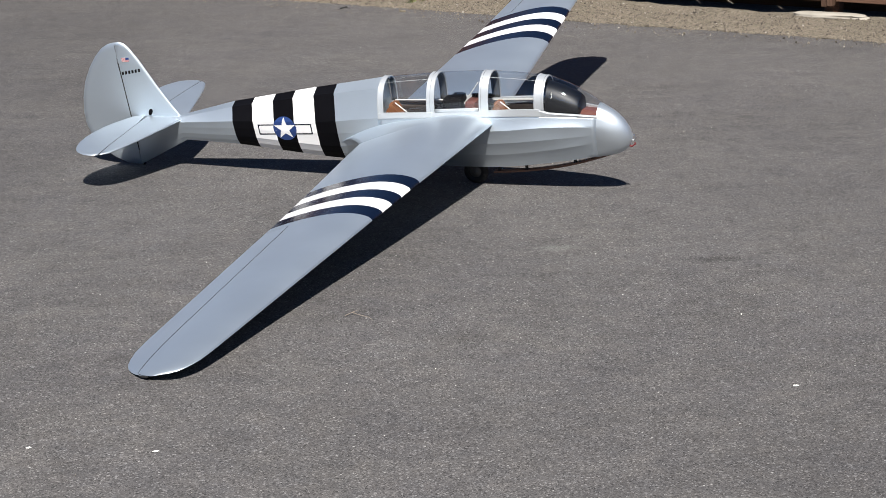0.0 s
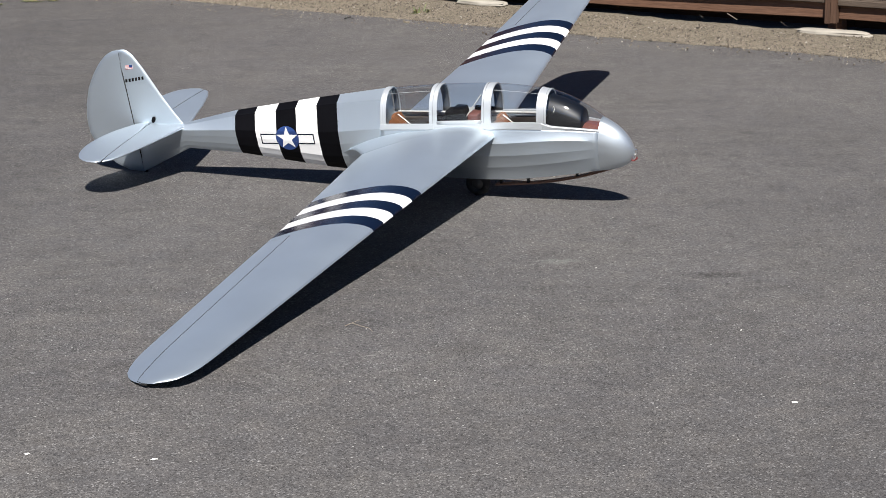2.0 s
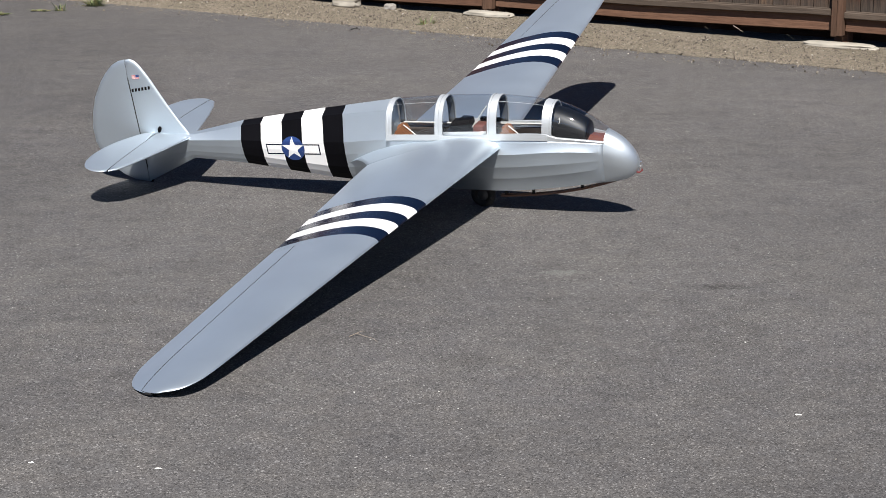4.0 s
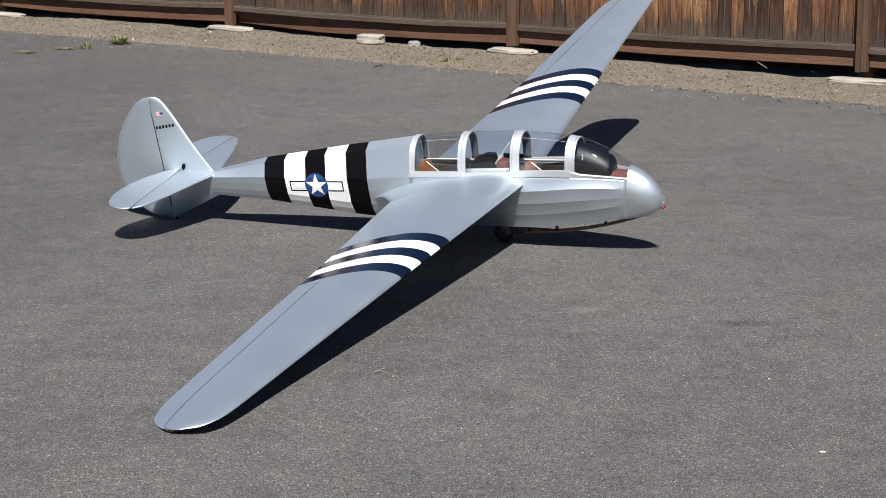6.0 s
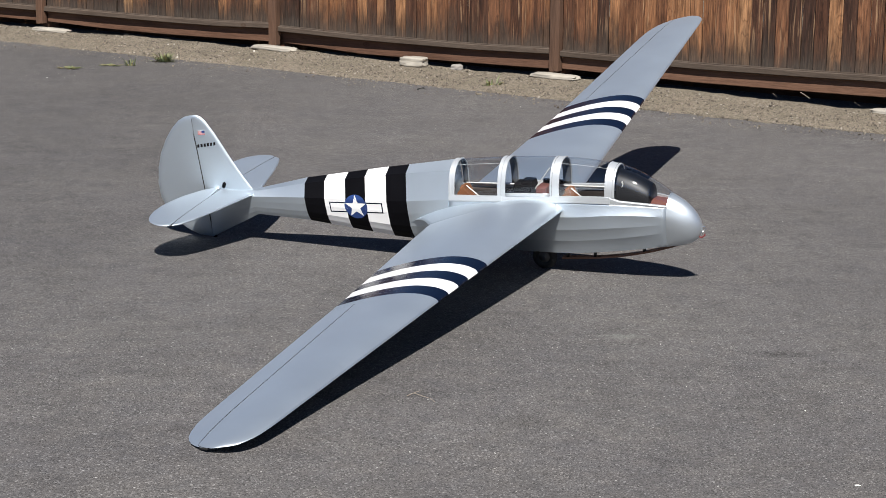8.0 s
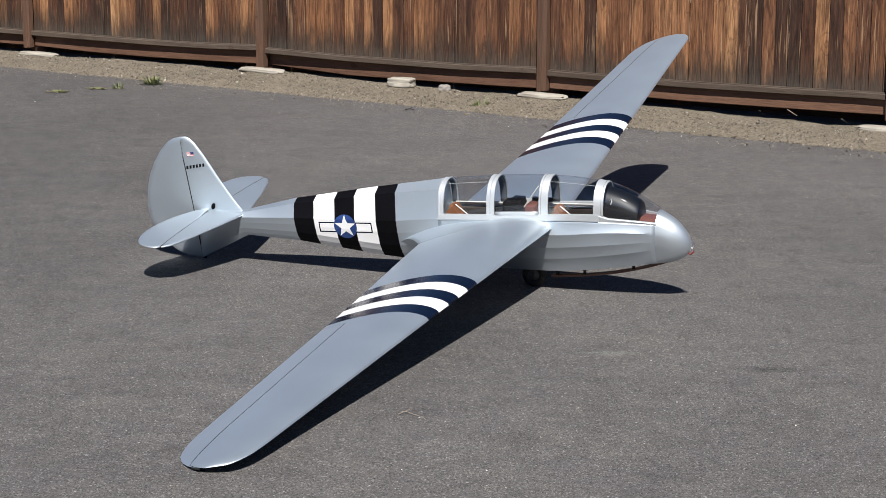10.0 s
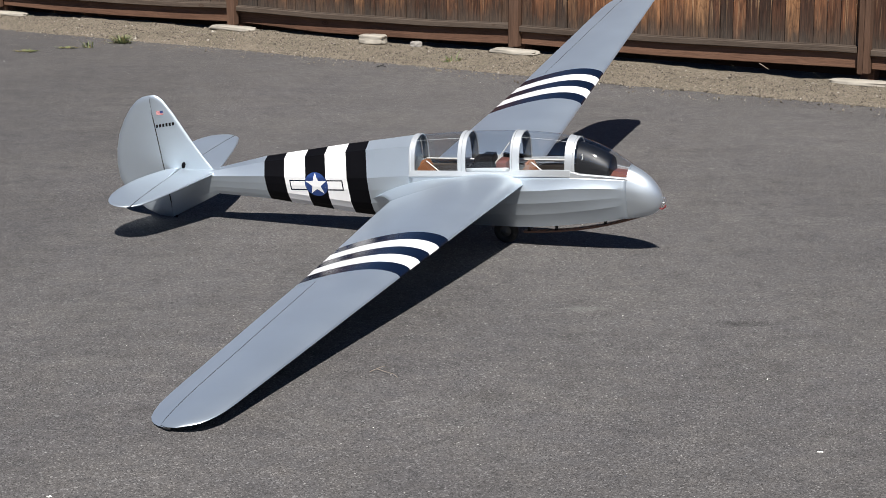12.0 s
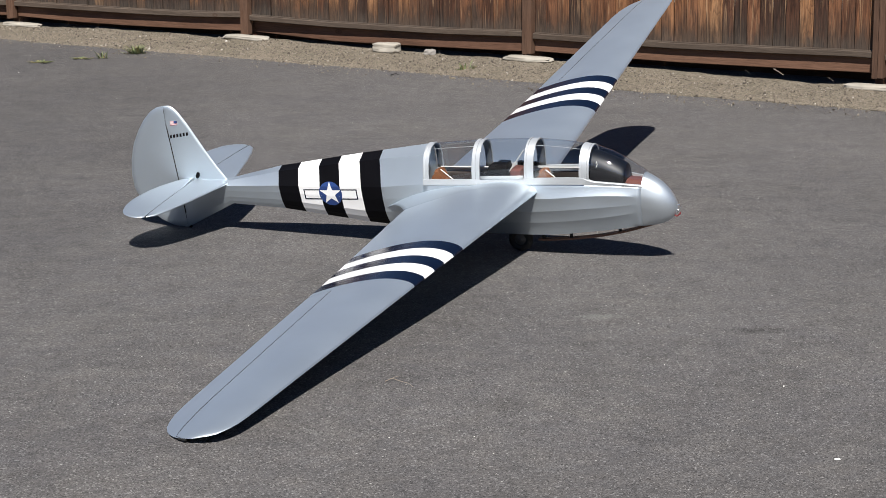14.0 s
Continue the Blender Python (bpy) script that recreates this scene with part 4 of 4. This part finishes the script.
def build_wing(sg, label):
    inner = [0.088, 0.13, 0.2, 0.3, 0.42, 0.56, 0.7] + STRIPES + [AILERON - 0.002]
    outer = [AILERON + 0.002, 1.5, 1.7, 1.9, 2.1, 2.25, 2.36, 2.44, 2.50, 2.545, 2.58, 2.605, 2.625, 2.638, 2.646, 2.65]
    nm = 14
    bm = bmesh.new()

    def nose_row(y):
        h = hinge_share(y)
        cs = [h * (1 - math.cos(math.pi / 2 * k / nm)) for k in range(nm + 1)]
        row = [wing_point(y, c, 1, sg) for c in cs[::-1]] + [wing_point(y, c, -1, sg) for c in cs[1:]]
        return [(x, sg * place(y), z) for x, z in row]

    # the drooping wing reads a little shorter than the raised one
    span = 0.949 if sg < 0 else 1.029

    def place(y):
        return y if y <= 1.32 else 1.32 + (y - 1.32) * span

    ys = inner + outer
    rows = loft(bm, [nose_row(y) for y in ys], False, False, [stripe_mat(a, b) for a, b in zip(ys, ys[1:])])
    k0 = len(inner) - 1
    for i in range(k0, len(ys) - 1):
        bm.faces.new((rows[i][0], rows[i + 1][0], rows[i + 1][-1], rows[i][-1]))
    back = []
    for y in inner:
        h = hinge_share(y)
        cs = [h + (1 - h) * k / 6 for k in range(7)]
        row = [wing_point(y, c, 1, sg) for c in cs] + [wing_point(y, c, -1, sg) for c in cs[-2::-1]]
        back.append([(x, sg * y, z) for x, z in row])
    rows2 = loft(bm, back, False, False, [stripe_mat(a, b) for a, b in zip(inner, inner[1:])])
    bm.faces.new(rows2[-1])
    bmesh.ops.remove_doubles(bm, verts=bm.verts, dist=0.00005)
    w = gpart("wing", bm, [SILVER, NAVY, WHITE], label, True, None, 50)
    # aileron
    bm = bmesh.new()
    rings = []
    for y in outer[:-1]:
        h = min(0.985, hinge_share(y) + 0.0042 / max(0.02, table(LEAD, y)[0] - table(TRAIL, y)[0]))
        cs = [h + (1 - h) * k / 6 for k in range(7)]
        row = [wing_point(y + 0.002, c, 1, sg) for c in cs] + [wing_point(y + 0.002, c, -1, sg) for c in cs[-2::-1]]
        rings.append([(x, sg * place(y + 0.002), z) for x, z in row])
    loft(bm, rings, True, True)
    gpart("aileron", bm, SILVER, "silver aileron", True, w, 50)
    # dark strip set in the aileron gap
    bm = bmesh.new()
    gap_strip = [[(x, sg * place(y), z - 0.0022), (x, sg * place(y), z - 0.0060)] for y in outer[:-1] for x, z in [wing_point(y, min(0.985, hinge_share(y) + 0.004), 1, sg)]]
    thick(gpart("gap_strip", (loft(bm, gap_strip, False), bm)[1], SLOT, "dark strip in the hinge gap", False, w), 0.007, 0.0)
    # fillet from the wing's upper side to the hull
    bm = bmesh.new()
    rings = []
    for i in range(29):
        c = i / 28
        t = max(0.0, (c - 0.3) / 0.7)
        ax, az = wing_point(0.21, c, 1, sg)
        bx = ax - 0.131 * t ** 1.5
        crest = (flowing(FRONT, bx)[1] if bx > -0.41 else table(REAR, bx)[4]) - 0.003
        fore = min(wing_point(0.10, c, 1, sg)[1] + 0.010 * min(1.0, c / 0.12), crest)
        k = min(1.0, t / 0.5)
        k = k * k * (3 - 2 * k)
        bz = fore * (1 - k) + (0.010 - 0.117 * t ** 3.2) * k
        by = body_side(bx, bz) - 0.0015
        mx, mz = wing_point(by + 0.022, c, 1, sg)
        a, b = Vector((ax, 0.21, az - 0.0016)), Vector((bx, by, bz))
        mid = Vector((mx + (bx - ax) * 0.5, by + 0.022, mz + 0.0015))
        row = []
        for k in range(13):
            u = k / 12
            p = a * (1 - u) ** 2 + mid * 2 * u * (1 - u) + b * u * u
            row.append((p.x, sg * p.y, p.z))
        rings.append(row)
    loft(bm, rings, False)
    ob = gpart("fairing", bm, SILVER, "curved silver fairing between wing and boom", True, w, 60)
    solid = ob.modifiers.new("thickness", "SOLIDIFY")
    solid.thickness, solid.offset = 0.0008, 1.0 if sg > 0 else -1.0


build_wing(-1, "tapered silver wing with navy and white bands, tip near the ground")
build_wing(1, "tapered silver wing with navy and white bands, tip raised")


# ---- tail ----
def slab(outline, half, axis, level, hub=None, edge=0.0016, inset=0.90):
    """A thin lens-shaped plate from an outline; axis 1: upright in x, z; axis 2: flat in x, y."""
    bm = bmesh.new()
    cx = sum(p[0] for p in outline) / len(outline)
    cy = sum(p[1] for p in outline) / len(outline)

    if hub:
        cx, cy = hub

    def at(p, h):
        return (p[0], level + h, p[1]) if axis == 1 else (p[0], p[1], level + h)

    def scaled(k):
        return [(cx + (p[0] - cx) * k, cy + (p[1] - cy) * k) for p in outline]

    rings = [[at(p, -half) for p in scaled(inset * 0.6)], [at(p, -half * 0.97) for p in scaled(inset * 0.96)], [at(p, -half * 0.93) for p in scaled(inset)], [at(p, -half * 0.68) for p in scaled(0.978)],
             [at(p, -edge) for p in scaled(0.995)], [at(p, 0) for p in outline],
             [at(p, edge) for p in scaled(0.995)], [at(p, half * 0.68) for p in scaled(0.978)], [at(p, half * 0.93) for p in scaled(inset)], [at(p, half * 0.97) for p in scaled(inset * 0.96)], [at(p, half) for p in scaled(inset * 0.6)]]
    loft(bm, rings, True, True)
    return bm


def round_outline(pts, times=2):
    """Corner cutting, which rounds an outline."""
    for _ in range(times):
        out = []
        for (a, b), (c, d) in zip(pts, pts[1:] + pts[:1]):
            out += [(a * 0.75 + c * 0.25, b * 0.75 + d * 0.25), (a * 0.25 + c * 0.75, b * 0.25 + d * 0.75)]
        pts = out
    return pts


FIN = [(-1.5655, 0.225), (-1.567, 0.250), (-1.545, 0.253), (-1.527, 0.247), (-1.506, 0.230), (-1.467, 0.180), (-1.40, 0.077), (-1.343, -0.003), (-1.317, -0.035), (-1.295, -0.062), (-1.30, -0.075), (-1.45, -0.09), (-1.524, -0.09), (-1.5445, 0.073)]
RUDDER = [(-1.5695, 0.250), (-1.600, 0.242), (-1.630, 0.224), (-1.664, 0.188), (-1.696, 0.140), (-1.726, 0.078), (-1.744, 0.010), (-1.751, -0.055), (-1.744, -0.115), (-1.718, -0.170), (-1.676, -0.216), (-1.630, -0.248), (-1.575, -0.270), (-1.510, -0.274), (-1.5165, -0.20), (-1.5285, -0.08), (-1.5465, 0.05), (-1.5675, 0.21)]
gpart("fin", slab(FIN, 0.0065, 1, 0.0, (-1.545, 0.073)), SILVER, "silver fin with small black lettering", True, None, 60)
rudder = gpart("rudder", slab(RUDDER, 0.0062, 1, 0.0, (-1.545, 0.05)), SILVER, "rounded silver rudder", True, None, 60)
bm = bmesh.new()
box(bm, (-1.508, -0.004, -0.2745), (-1.493, 0.004, -0.264), 0.001)
gpart("tail_shoe", bm, DARK, "small black tail shoe")
POSTLINE = [(-1.500, -0.072), (-1.5262, -0.072), (-1.5200, -0.14), (-1.5142, -0.20), (-1.5078, -0.270), (-1.500, -0.270)]
bm = bmesh.new()
loft(bm, [[(x, y, z) for x, z in POSTLINE] for y in (-0.0046, 0.0046)], True, True)
gpart("sternpost", bm, SILVER, "silver sternpost ahead of the rudder")

SZ = -0.061
STAB = [(-1.285, 0.0), (-1.302, 0.08), (-1.345, 0.27), (-1.382, 0.40), (-1.405, 0.455), (-1.430, 0.478), (-1.437, 0.40), (-1.450, 0.03), (-1.450, 0.0)]
ELEV = [(-1.441, 0.40), (-1.434, 0.480), (-1.462, 0.492), (-1.505, 0.484), (-1.545, 0.455), (-1.574, 0.400), (-1.590, 0.325), (-1.588, 0.240), (-1.568, 0.140), (-1.535, 0.065), (-1.505, 0.004), (-1.455, 0.002)]
for sg in (-1, 1):
    gpart("stabilizer", slab([(x, sg * y) for x, y in STAB], 0.0055, 2, SZ, (-1.443, sg * 0.2)), SILVER, "silver tailplane half", True, None, 60)
    gpart("elevator", slab(round_outline([(x, sg * y) for x, y in ELEV], 1), 0.0052, 2, SZ, (-1.449, sg * 0.2)), SILVER, "rounded silver elevator", True, None, 60)
for sg in (-1, 1):
    bm = bmesh.new()
    tube(bm, [(-1.4515, sg * 0.02, SZ), (-1.4385, sg * 0.40, SZ), (-1.432, sg * 0.474, SZ)], 0.0045, 8)
    gpart("hinge", bm, SLOT, "dark hinge gap")
# dark slot where the control horn leaves the fin
bm = bmesh.new()
bmesh.ops.create_uvsphere(bm, u_segments=12, v_segments=8, radius=1.0)
for v in bm.verts:
    v.co = Vector((-1.437 + v.co.x * 0.009 + v.co.z * 0.003, -0.008 + v.co.y * 0.006, -0.040 + v.co.z * 0.014))
gpart("control_horn", bm, DARK, "black control horn slot", True)
# dark seam along the rudder hinge
bm = bmesh.new()
for y in (-0.0062, 0.0062):
    tube(bm, [(-1.5705, y * 0.55, 0.225), (-1.548, y, 0.08), (-1.527, y, -0.08), (-1.5125, y * 0.9, -0.21)], 0.0022, 6)
tube(bm, [(-1.5685, 0, 0.235), (-1.5455, 0, 0.06), (-1.5255, 0, -0.09), (-1.5115, 0, -0.235)], 0.0045, 6)
gpart("hinge", bm, SLOT, "dark hinge gap")


def fin_plate(x0, x1, z0, z1, mat, slope=0.21, off=0.0, name="marking"):
    bm = bmesh.new()
    xm = -1.504
    pts = [(x0, z0), (x1, z0), (x1, z1), (x0, z1)]
    vs = [(x, -0.0076 - off - d, z + slope * (x - xm)) for d in (0, 0.0006) for x, z in pts]
    loft(bm, [vs[:4], vs[4:]], True, True)
    return gpart(name, bm, mat)


for k in range(6):
    x = -1.547 + 0.0150 * k
    fin_plate(x, x + 0.0092, 0.1225, 0.1362, INK, 0.20, 0.0, "lettering_bar")
fin_plate(-1.540, -1.507, 0.1735, 0.1915, WHITE, 0.10, 0.0, "flag")
for k in range(4):
    fin_plate(-1.540, -1.507, 0.1738 + 0.0048 * k, 0.1738 + 0.0048 * k + 0.0024, FLAGRED, 0.10, 0.0007, "flag_stripe")
fin_plate(-1.522, -1.507, 0.1820, 0.1915, BLUE, 0.10, 0.0014, "flag_canton")

# ---- canopy and cabin ----
CANOPY = [(-0.41, 0.084, 0.023, 0.145), (-0.20, 0.086, 0.036, 0.170), (-0.08, 0.086, 0.045, 0.180), (0.03, 0.086, 0.053, 0.186), (0.12, 0.086, 0.060, 0.185), (0.222, 0.084, 0.065, 0.178), (0.265, 0.082, 0.064, 0.173)]


def canopy_row(x):
    """Half width, sill height and top height; the windscreen curves down to the nose."""
    if x <= 0.265:
        return flowing(CANOPY, x)
    t = (x - 0.265) / 0.203
    return 0.082 - 0.007 * t - 0.018 * t * t, 0.055 - 0.007 * t - 0.007 * t * t, 0.173 - 0.048 * t - 0.051 * t * t


def canopy_point(x, u, off=0.0):
    """On the canopy: u from -1 at the starboard sill over 0 at the top to 1 at the port sill."""
    ys, zs, zt = canopy_row(x)
    a = u * math.pi / 2
    s, c = math.sin(a), max(0.0, math.cos(a))
    y = ys * math.copysign(abs(s) ** 0.86, s)
    z = zs + (zt - zs) * c ** 0.80
    nrm = Vector((0, y / ys ** 2, (z - zs) / (zt - zs) ** 2 + 1e-6)).normalized()
    return (x, y + nrm.y * off, z + nrm.z * off)


def canopy_band(x0, x1, u0, u1, off, nx, nu):
    bm = bmesh.new()
    loft(bm, [[canopy_point(x0 + (x1 - x0) * i / nx, u0 + (u1 - u0) * k / nu, off) for k in range(nu + 1)] for i in range(nx + 1)], False)
    return bm


for a, b in ((-0.408, -0.384), (-0.205, -0.173), (0.008, 0.045), (0.225, 0.263)):
    thick(gpart("canopy_frame", canopy_band(a, b, -1, 1, 0.0, 1, 48), BRIGHT, "bright silver canopy bow"), 0.0030, 0.0)
    thick(gpart("bow_lining", canopy_band(a + 0.002, b - 0.002, -1, 1, -0.0045, 2, 40), INNER, "grey inner face of a bow", True, None, 40), 0.002, 0.0)
    for e in (a, b - 0.007):
        thick(gpart("canopy_bead", canopy_band(e, e + 0.007, -1, 1, 0.0021, 1, 48), BRIGHT, "raised bead on a bow"), 0.0014, 0.0)
for x in (-0.1905, 0.0155, 0.2540):
    thick(gpart("canopy_seam", canopy_band(x, x + 0.0008, -1, 1, 0.0016, 1, 48), INNER, "thin dark seam beside an opening pane"), 0.0006, 0.0)
for a, b, nm in ((-0.384, -0.205, "window_pane"), (-0.173, 0.008, "window_pane"), (0.045, 0.225, "window_pane"), (0.263, 0.468, "windscreen")):
    ob = gpart(nm, canopy_band(a, b, -1, 1, 0.0, 10, 40), GLASS, "clear curved acrylic pane", True, None, 80)
    ob.visible_shadow = False
for sg in (-1, 1):
    # sill below the panes
    bm = bmesh.new()
    rings = []
    for i in range(25):
        x = -0.408 + 0.872 * i / 24
        r = flowing(FRONT, x)
        ys, zs, _ = canopy_row(x)
        rings.append([(x, sg * (r[0] + 0.0004), r[1] - 0.007), (x, sg * (r[0] + 0.0014), r[1] + 0.001), (x, sg * (ys + 0.003), zs - 0.002), (x, sg * (ys + 0.001), zs + 0.002), (x, sg * (ys - 0.007), zs + 0.002), (x, sg * (ys - 0.007), zs - 0.008)])
    loft(bm, rings, False)
    gpart("sill", bm, BRIGHT, "bright silver canopy sill", True, None, 25)
    # proud lower frames of the two opening panes
    for a, b in ((-0.408, -0.186), (0.008, 0.246)):
        bm = bmesh.new()
        rings = []
        for i in range(9):
            x = a + (b - a) * i / 8
            r = flowing(FRONT, x)
            ys, zs, _ = canopy_row(x)
            lo, hi = r[1] - 0.001, zs + 0.003
            rings.append([(x, sg * (r[0] + 0.0005), lo), (x, sg * (r[0] + 0.0042), lo), (x, sg * (ys + 0.0045), hi), (x, sg * (ys - 0.002), hi)])
        loft(bm, rings, True, True)
        gpart("door_frame", bm, BRIGHT, "proud silver lower frame of an opening pane")
    # raised lower frame of the middle pane
    thick(gpart("sill_strip", canopy_band(-0.171, 0.005, sg * 1.0, sg * 0.962, 0.0012, 6, 3), BRIGHT, "raised sill strip", True), 0.003, 0.0)
for a, b in ((-0.384, -0.205), (0.046, 0.224)):
    thick(gpart("canopy_ridge", canopy_band(a, b, -0.302, -0.294, 0.0006, 6, 1), BRIGHT, "thin seam strip along a pane"), 0.0008)

bm = bmesh.new()
rings = []
for i in range(12):
    x = -0.405 + 0.76 * i / 11
    r = table(FRONT, x)
    w = min(r[2], r[4]) - 0.020
    rings.append([(x, -w, -0.085), (x, -w * 0.5, -0.088), (x, w * 0.5, -0.088), (x, w, -0.085)])
loft(bm, rings, False)
thick(gpart("cabin_floor", bm, MAROON, "red-brown cabin floor"), 0.004)


def seat(x, z, label):
    """A bucket seat: raked back, peaked side wings, cushion."""
    bm = bmesh.new()
    rings = []
    for i in range(9):
        t = i / 8
        zz, xx, w = z - 0.105 + 0.086 * t, x + 0.020 - 0.030 * t, 0.046 - 0.012 * t ** 3
        rings.append([(xx + 0.008, -w, zz), (xx - 0.001, -w * 0.6, zz), (xx - 0.004, 0, zz), (xx - 0.001, w * 0.6, zz), (xx + 0.008, w, zz), (xx - 0.010, w, zz), (xx - 0.016, 0, zz), (xx - 0.010, -w, zz)])
    loft(bm, rings, True, True)
    s = gpart("seat", bm, LEATHER, label, True, None, 50)
    bm = bmesh.new()
    box(bm, (x + 0.02, -0.046, z - 0.125), (x + 0.12, 0.046, z - 0.092), 0.010)
    gpart("cushion", bm, DARK, "black seat cushion", True, s)
    for sg in (-1,):
        bm = bmesh.new()
        side = [(x - 0.030, z - 0.050), (x - 0.022, z - 0.030), (x - 0.004, z - 0.010), (x + 0.003, z - 0.010), (x + 0.030, z - 0.050), (x + 0.044, z - 0.11), (x - 0.030, z - 0.11)]
        loft(bm, [[(p, sg * 0.052, q) for p, q in side], [(p, sg * 0.046, q) for p, q in side]], True, True)
        gpart("side_wing", bm, LEATHER, "tan leather side wing", False, s)


seat(-0.360, 0.060, "tan leather rear seat")
seat(0.071, 0.082, "tan leather front seat")
for pts, r in (([(-0.350, -0.040, 0.056), (-0.270, -0.046, -0.002)], 0.0024),
               ([(0.080, -0.040, 0.078), (0.160, -0.046, 0.020)], 0.0024),
               ([(-0.100, 0.0, 0.022), (-0.018, 0.0, 0.140)], 0.0020), ([(-0.39, 0.072, 0.030), (0.22, 0.074, 0.058)], 0.0026)):
    bm = bmesh.new()
    tube(bm, pts, r, 10)
    gpart("frame_tube", bm, TUBE, "light painted cabin tube", True)
bm = bmesh.new()
box(bm, (-0.160, -0.035, -0.06), (-0.080, 0.045, 0.074), 0.010)
box(bm, (-0.130, -0.030, 0.060), (-0.082, 0.040, 0.086), 0.008)
box(bm, (-0.180, -0.030, -0.06), (-0.158, 0.040, 0.040), 0.006)
gpart("instrument_box", bm, DARK, "black instrument box", True)
bm = bmesh.new()
box(bm, (-0.072, -0.020, -0.08), (-0.030, 0.060, 0.062), 0.008)
gpart("bulkhead_panel", bm, MAROON, "red-brown panel between the seats", True)
bm = bmesh.new()
box(bm, (-0.062, 0.045, 0.062), (0.022, 0.062, 0.078), 0.004)
gpart("shelf", bm, DARK, "black side shelf", True)
bm = bmesh.new()
rings = []
for i in range(13):
    t = i / 12
    x = 0.266 + 0.127 * math.sin(t * math.pi / 2)
    ys, zs, zt = canopy_row(x)
    k = 0.95 - 0.07 * t ** 3
    rings.append([(x, ys * k * math.sin(a), zs - 0.012 + (zt - zs + 0.004) * k * math.cos(a)) for a in [math.pi * (j / 16 - 0.5) for j in range(17)]])
loft(bm, rings, False)
bm.faces.new([v for v in bm.verts][-17:])
bm.faces.new([v for v in bm.verts][:17])
gpart("instrument_shroud", bm, SHROUD, "black instrument shroud", True, None, 50)
bm = bmesh.new()
tube(bm, [(0.287, -0.062, 0.104), (0.291, -0.059, 0.116), (0.288, -0.057, 0.128), (0.284, -0.058, 0.120)], 0.0016, 8)
gpart("bracket", bm, TUBE, "small light bent bracket on the shroud", True)
bm = bmesh.new()
loft(bm, [[(x, -table(FRONT, x)[0] + 0.004, 0.036), (x, 0, 0.046), (x, table(FRONT, x)[0] - 0.004, 0.036)] for x in (0.385, 0.42, 0.458)], False)
thick(gpart("nose_deck", bm, MAROON, "red-brown deck behind the windscreen"), 0.003)

# ---- wheel, skid, tow hook ----
WX, WZ, WR = -0.045, -0.2245, 0.0505
bm = bmesh.new()
rings = []
for k in range(33):
    a = 2 * math.pi * k / 32
    rings.append([(WX + math.cos(a) * (WR - 0.016 + 0.016 * math.cos(b)), 0.016 * math.sin(b), WZ + math.sin(a) * (WR - 0.016 + 0.016 * math.cos(b))) for b in [2 * math.pi * j / 14 for j in range(14)]])
loft(bm, rings, True)
bmesh.ops.remove_doubles(bm, verts=bm.verts, dist=1e-5)
wheel = new("wheel")
wheel.parent = glider
wheel["label"] = "small black rubber main wheel"
gpart("tyre", bm, RUBBER, "black rubber tyre", True, wheel)
bm = bmesh.new()
loft(bm, [[(WX + math.cos(a) * r, y, WZ + math.sin(a) * r) for a in [2 * math.pi * j / 24 for j in range(24)]] for r, y in ((0.006, -0.017), (0.010, -0.013), (0.024, -0.010), (0.025, 0.010), (0.010, 0.013), (0.006, 0.017))], True, True)
gpart("rim", bm, RIM, "dull grey metal rim", True, wheel)
bm = bmesh.new()
rings = []
for i in range(19):
    t = i / 18
    x = 0.03 + 0.475 * t
    z = -0.221 + 0.032 * t + 0.068 * t ** 2.3
    rings.append([(x, -0.012, z - 0.004), (x, 0.012, z - 0.004), (x, 0.012, z + 0.003), (x, -0.012, z + 0.003)])
loft(bm, rings, True, True)
skid = gpart("skid", bm, ASH, "bent varnished wooden nose skid")
for x, z in ((0.162, -0.200), (0.358, -0.166), (0.05, -0.214)):
    bm = bmesh.new()
    box(bm, (x - 0.005, -0.007, z - 0.010), (x + 0.005, 0.007, z + 0.026), 0.002)
    gpart("skid_block", bm, RUBBER, "black rubber shock block", False, skid)
hook = new("tow_hook")
hook.parent = glider
hook["label"] = "small steel tow hook with red release lever"
bm = bmesh.new()
tube(bm, [(0.578, 0, -0.045), (0.594, 0, -0.046), (0.598, 0, -0.056), (0.592, 0, -0.066), (0.582, 0, -0.064)], 0.0031, 8)
tube(bm, [(0.570, -0.004, -0.068), (0.584, -0.006, -0.078), (0.588, -0.006, -0.066)], 0.0028, 8)
gpart("ring", bm, STEEL, "bright steel ring", True, hook)
bm = bmesh.new()
tube(bm, [(0.566, -0.006, -0.084), (0.585, -0.008, -0.088), (0.597, -0.008, -0.078), (0.596, -0.006, -0.072)], 0.0030, 8)
gpart("lever", bm, RED, "red release lever", True, hook)
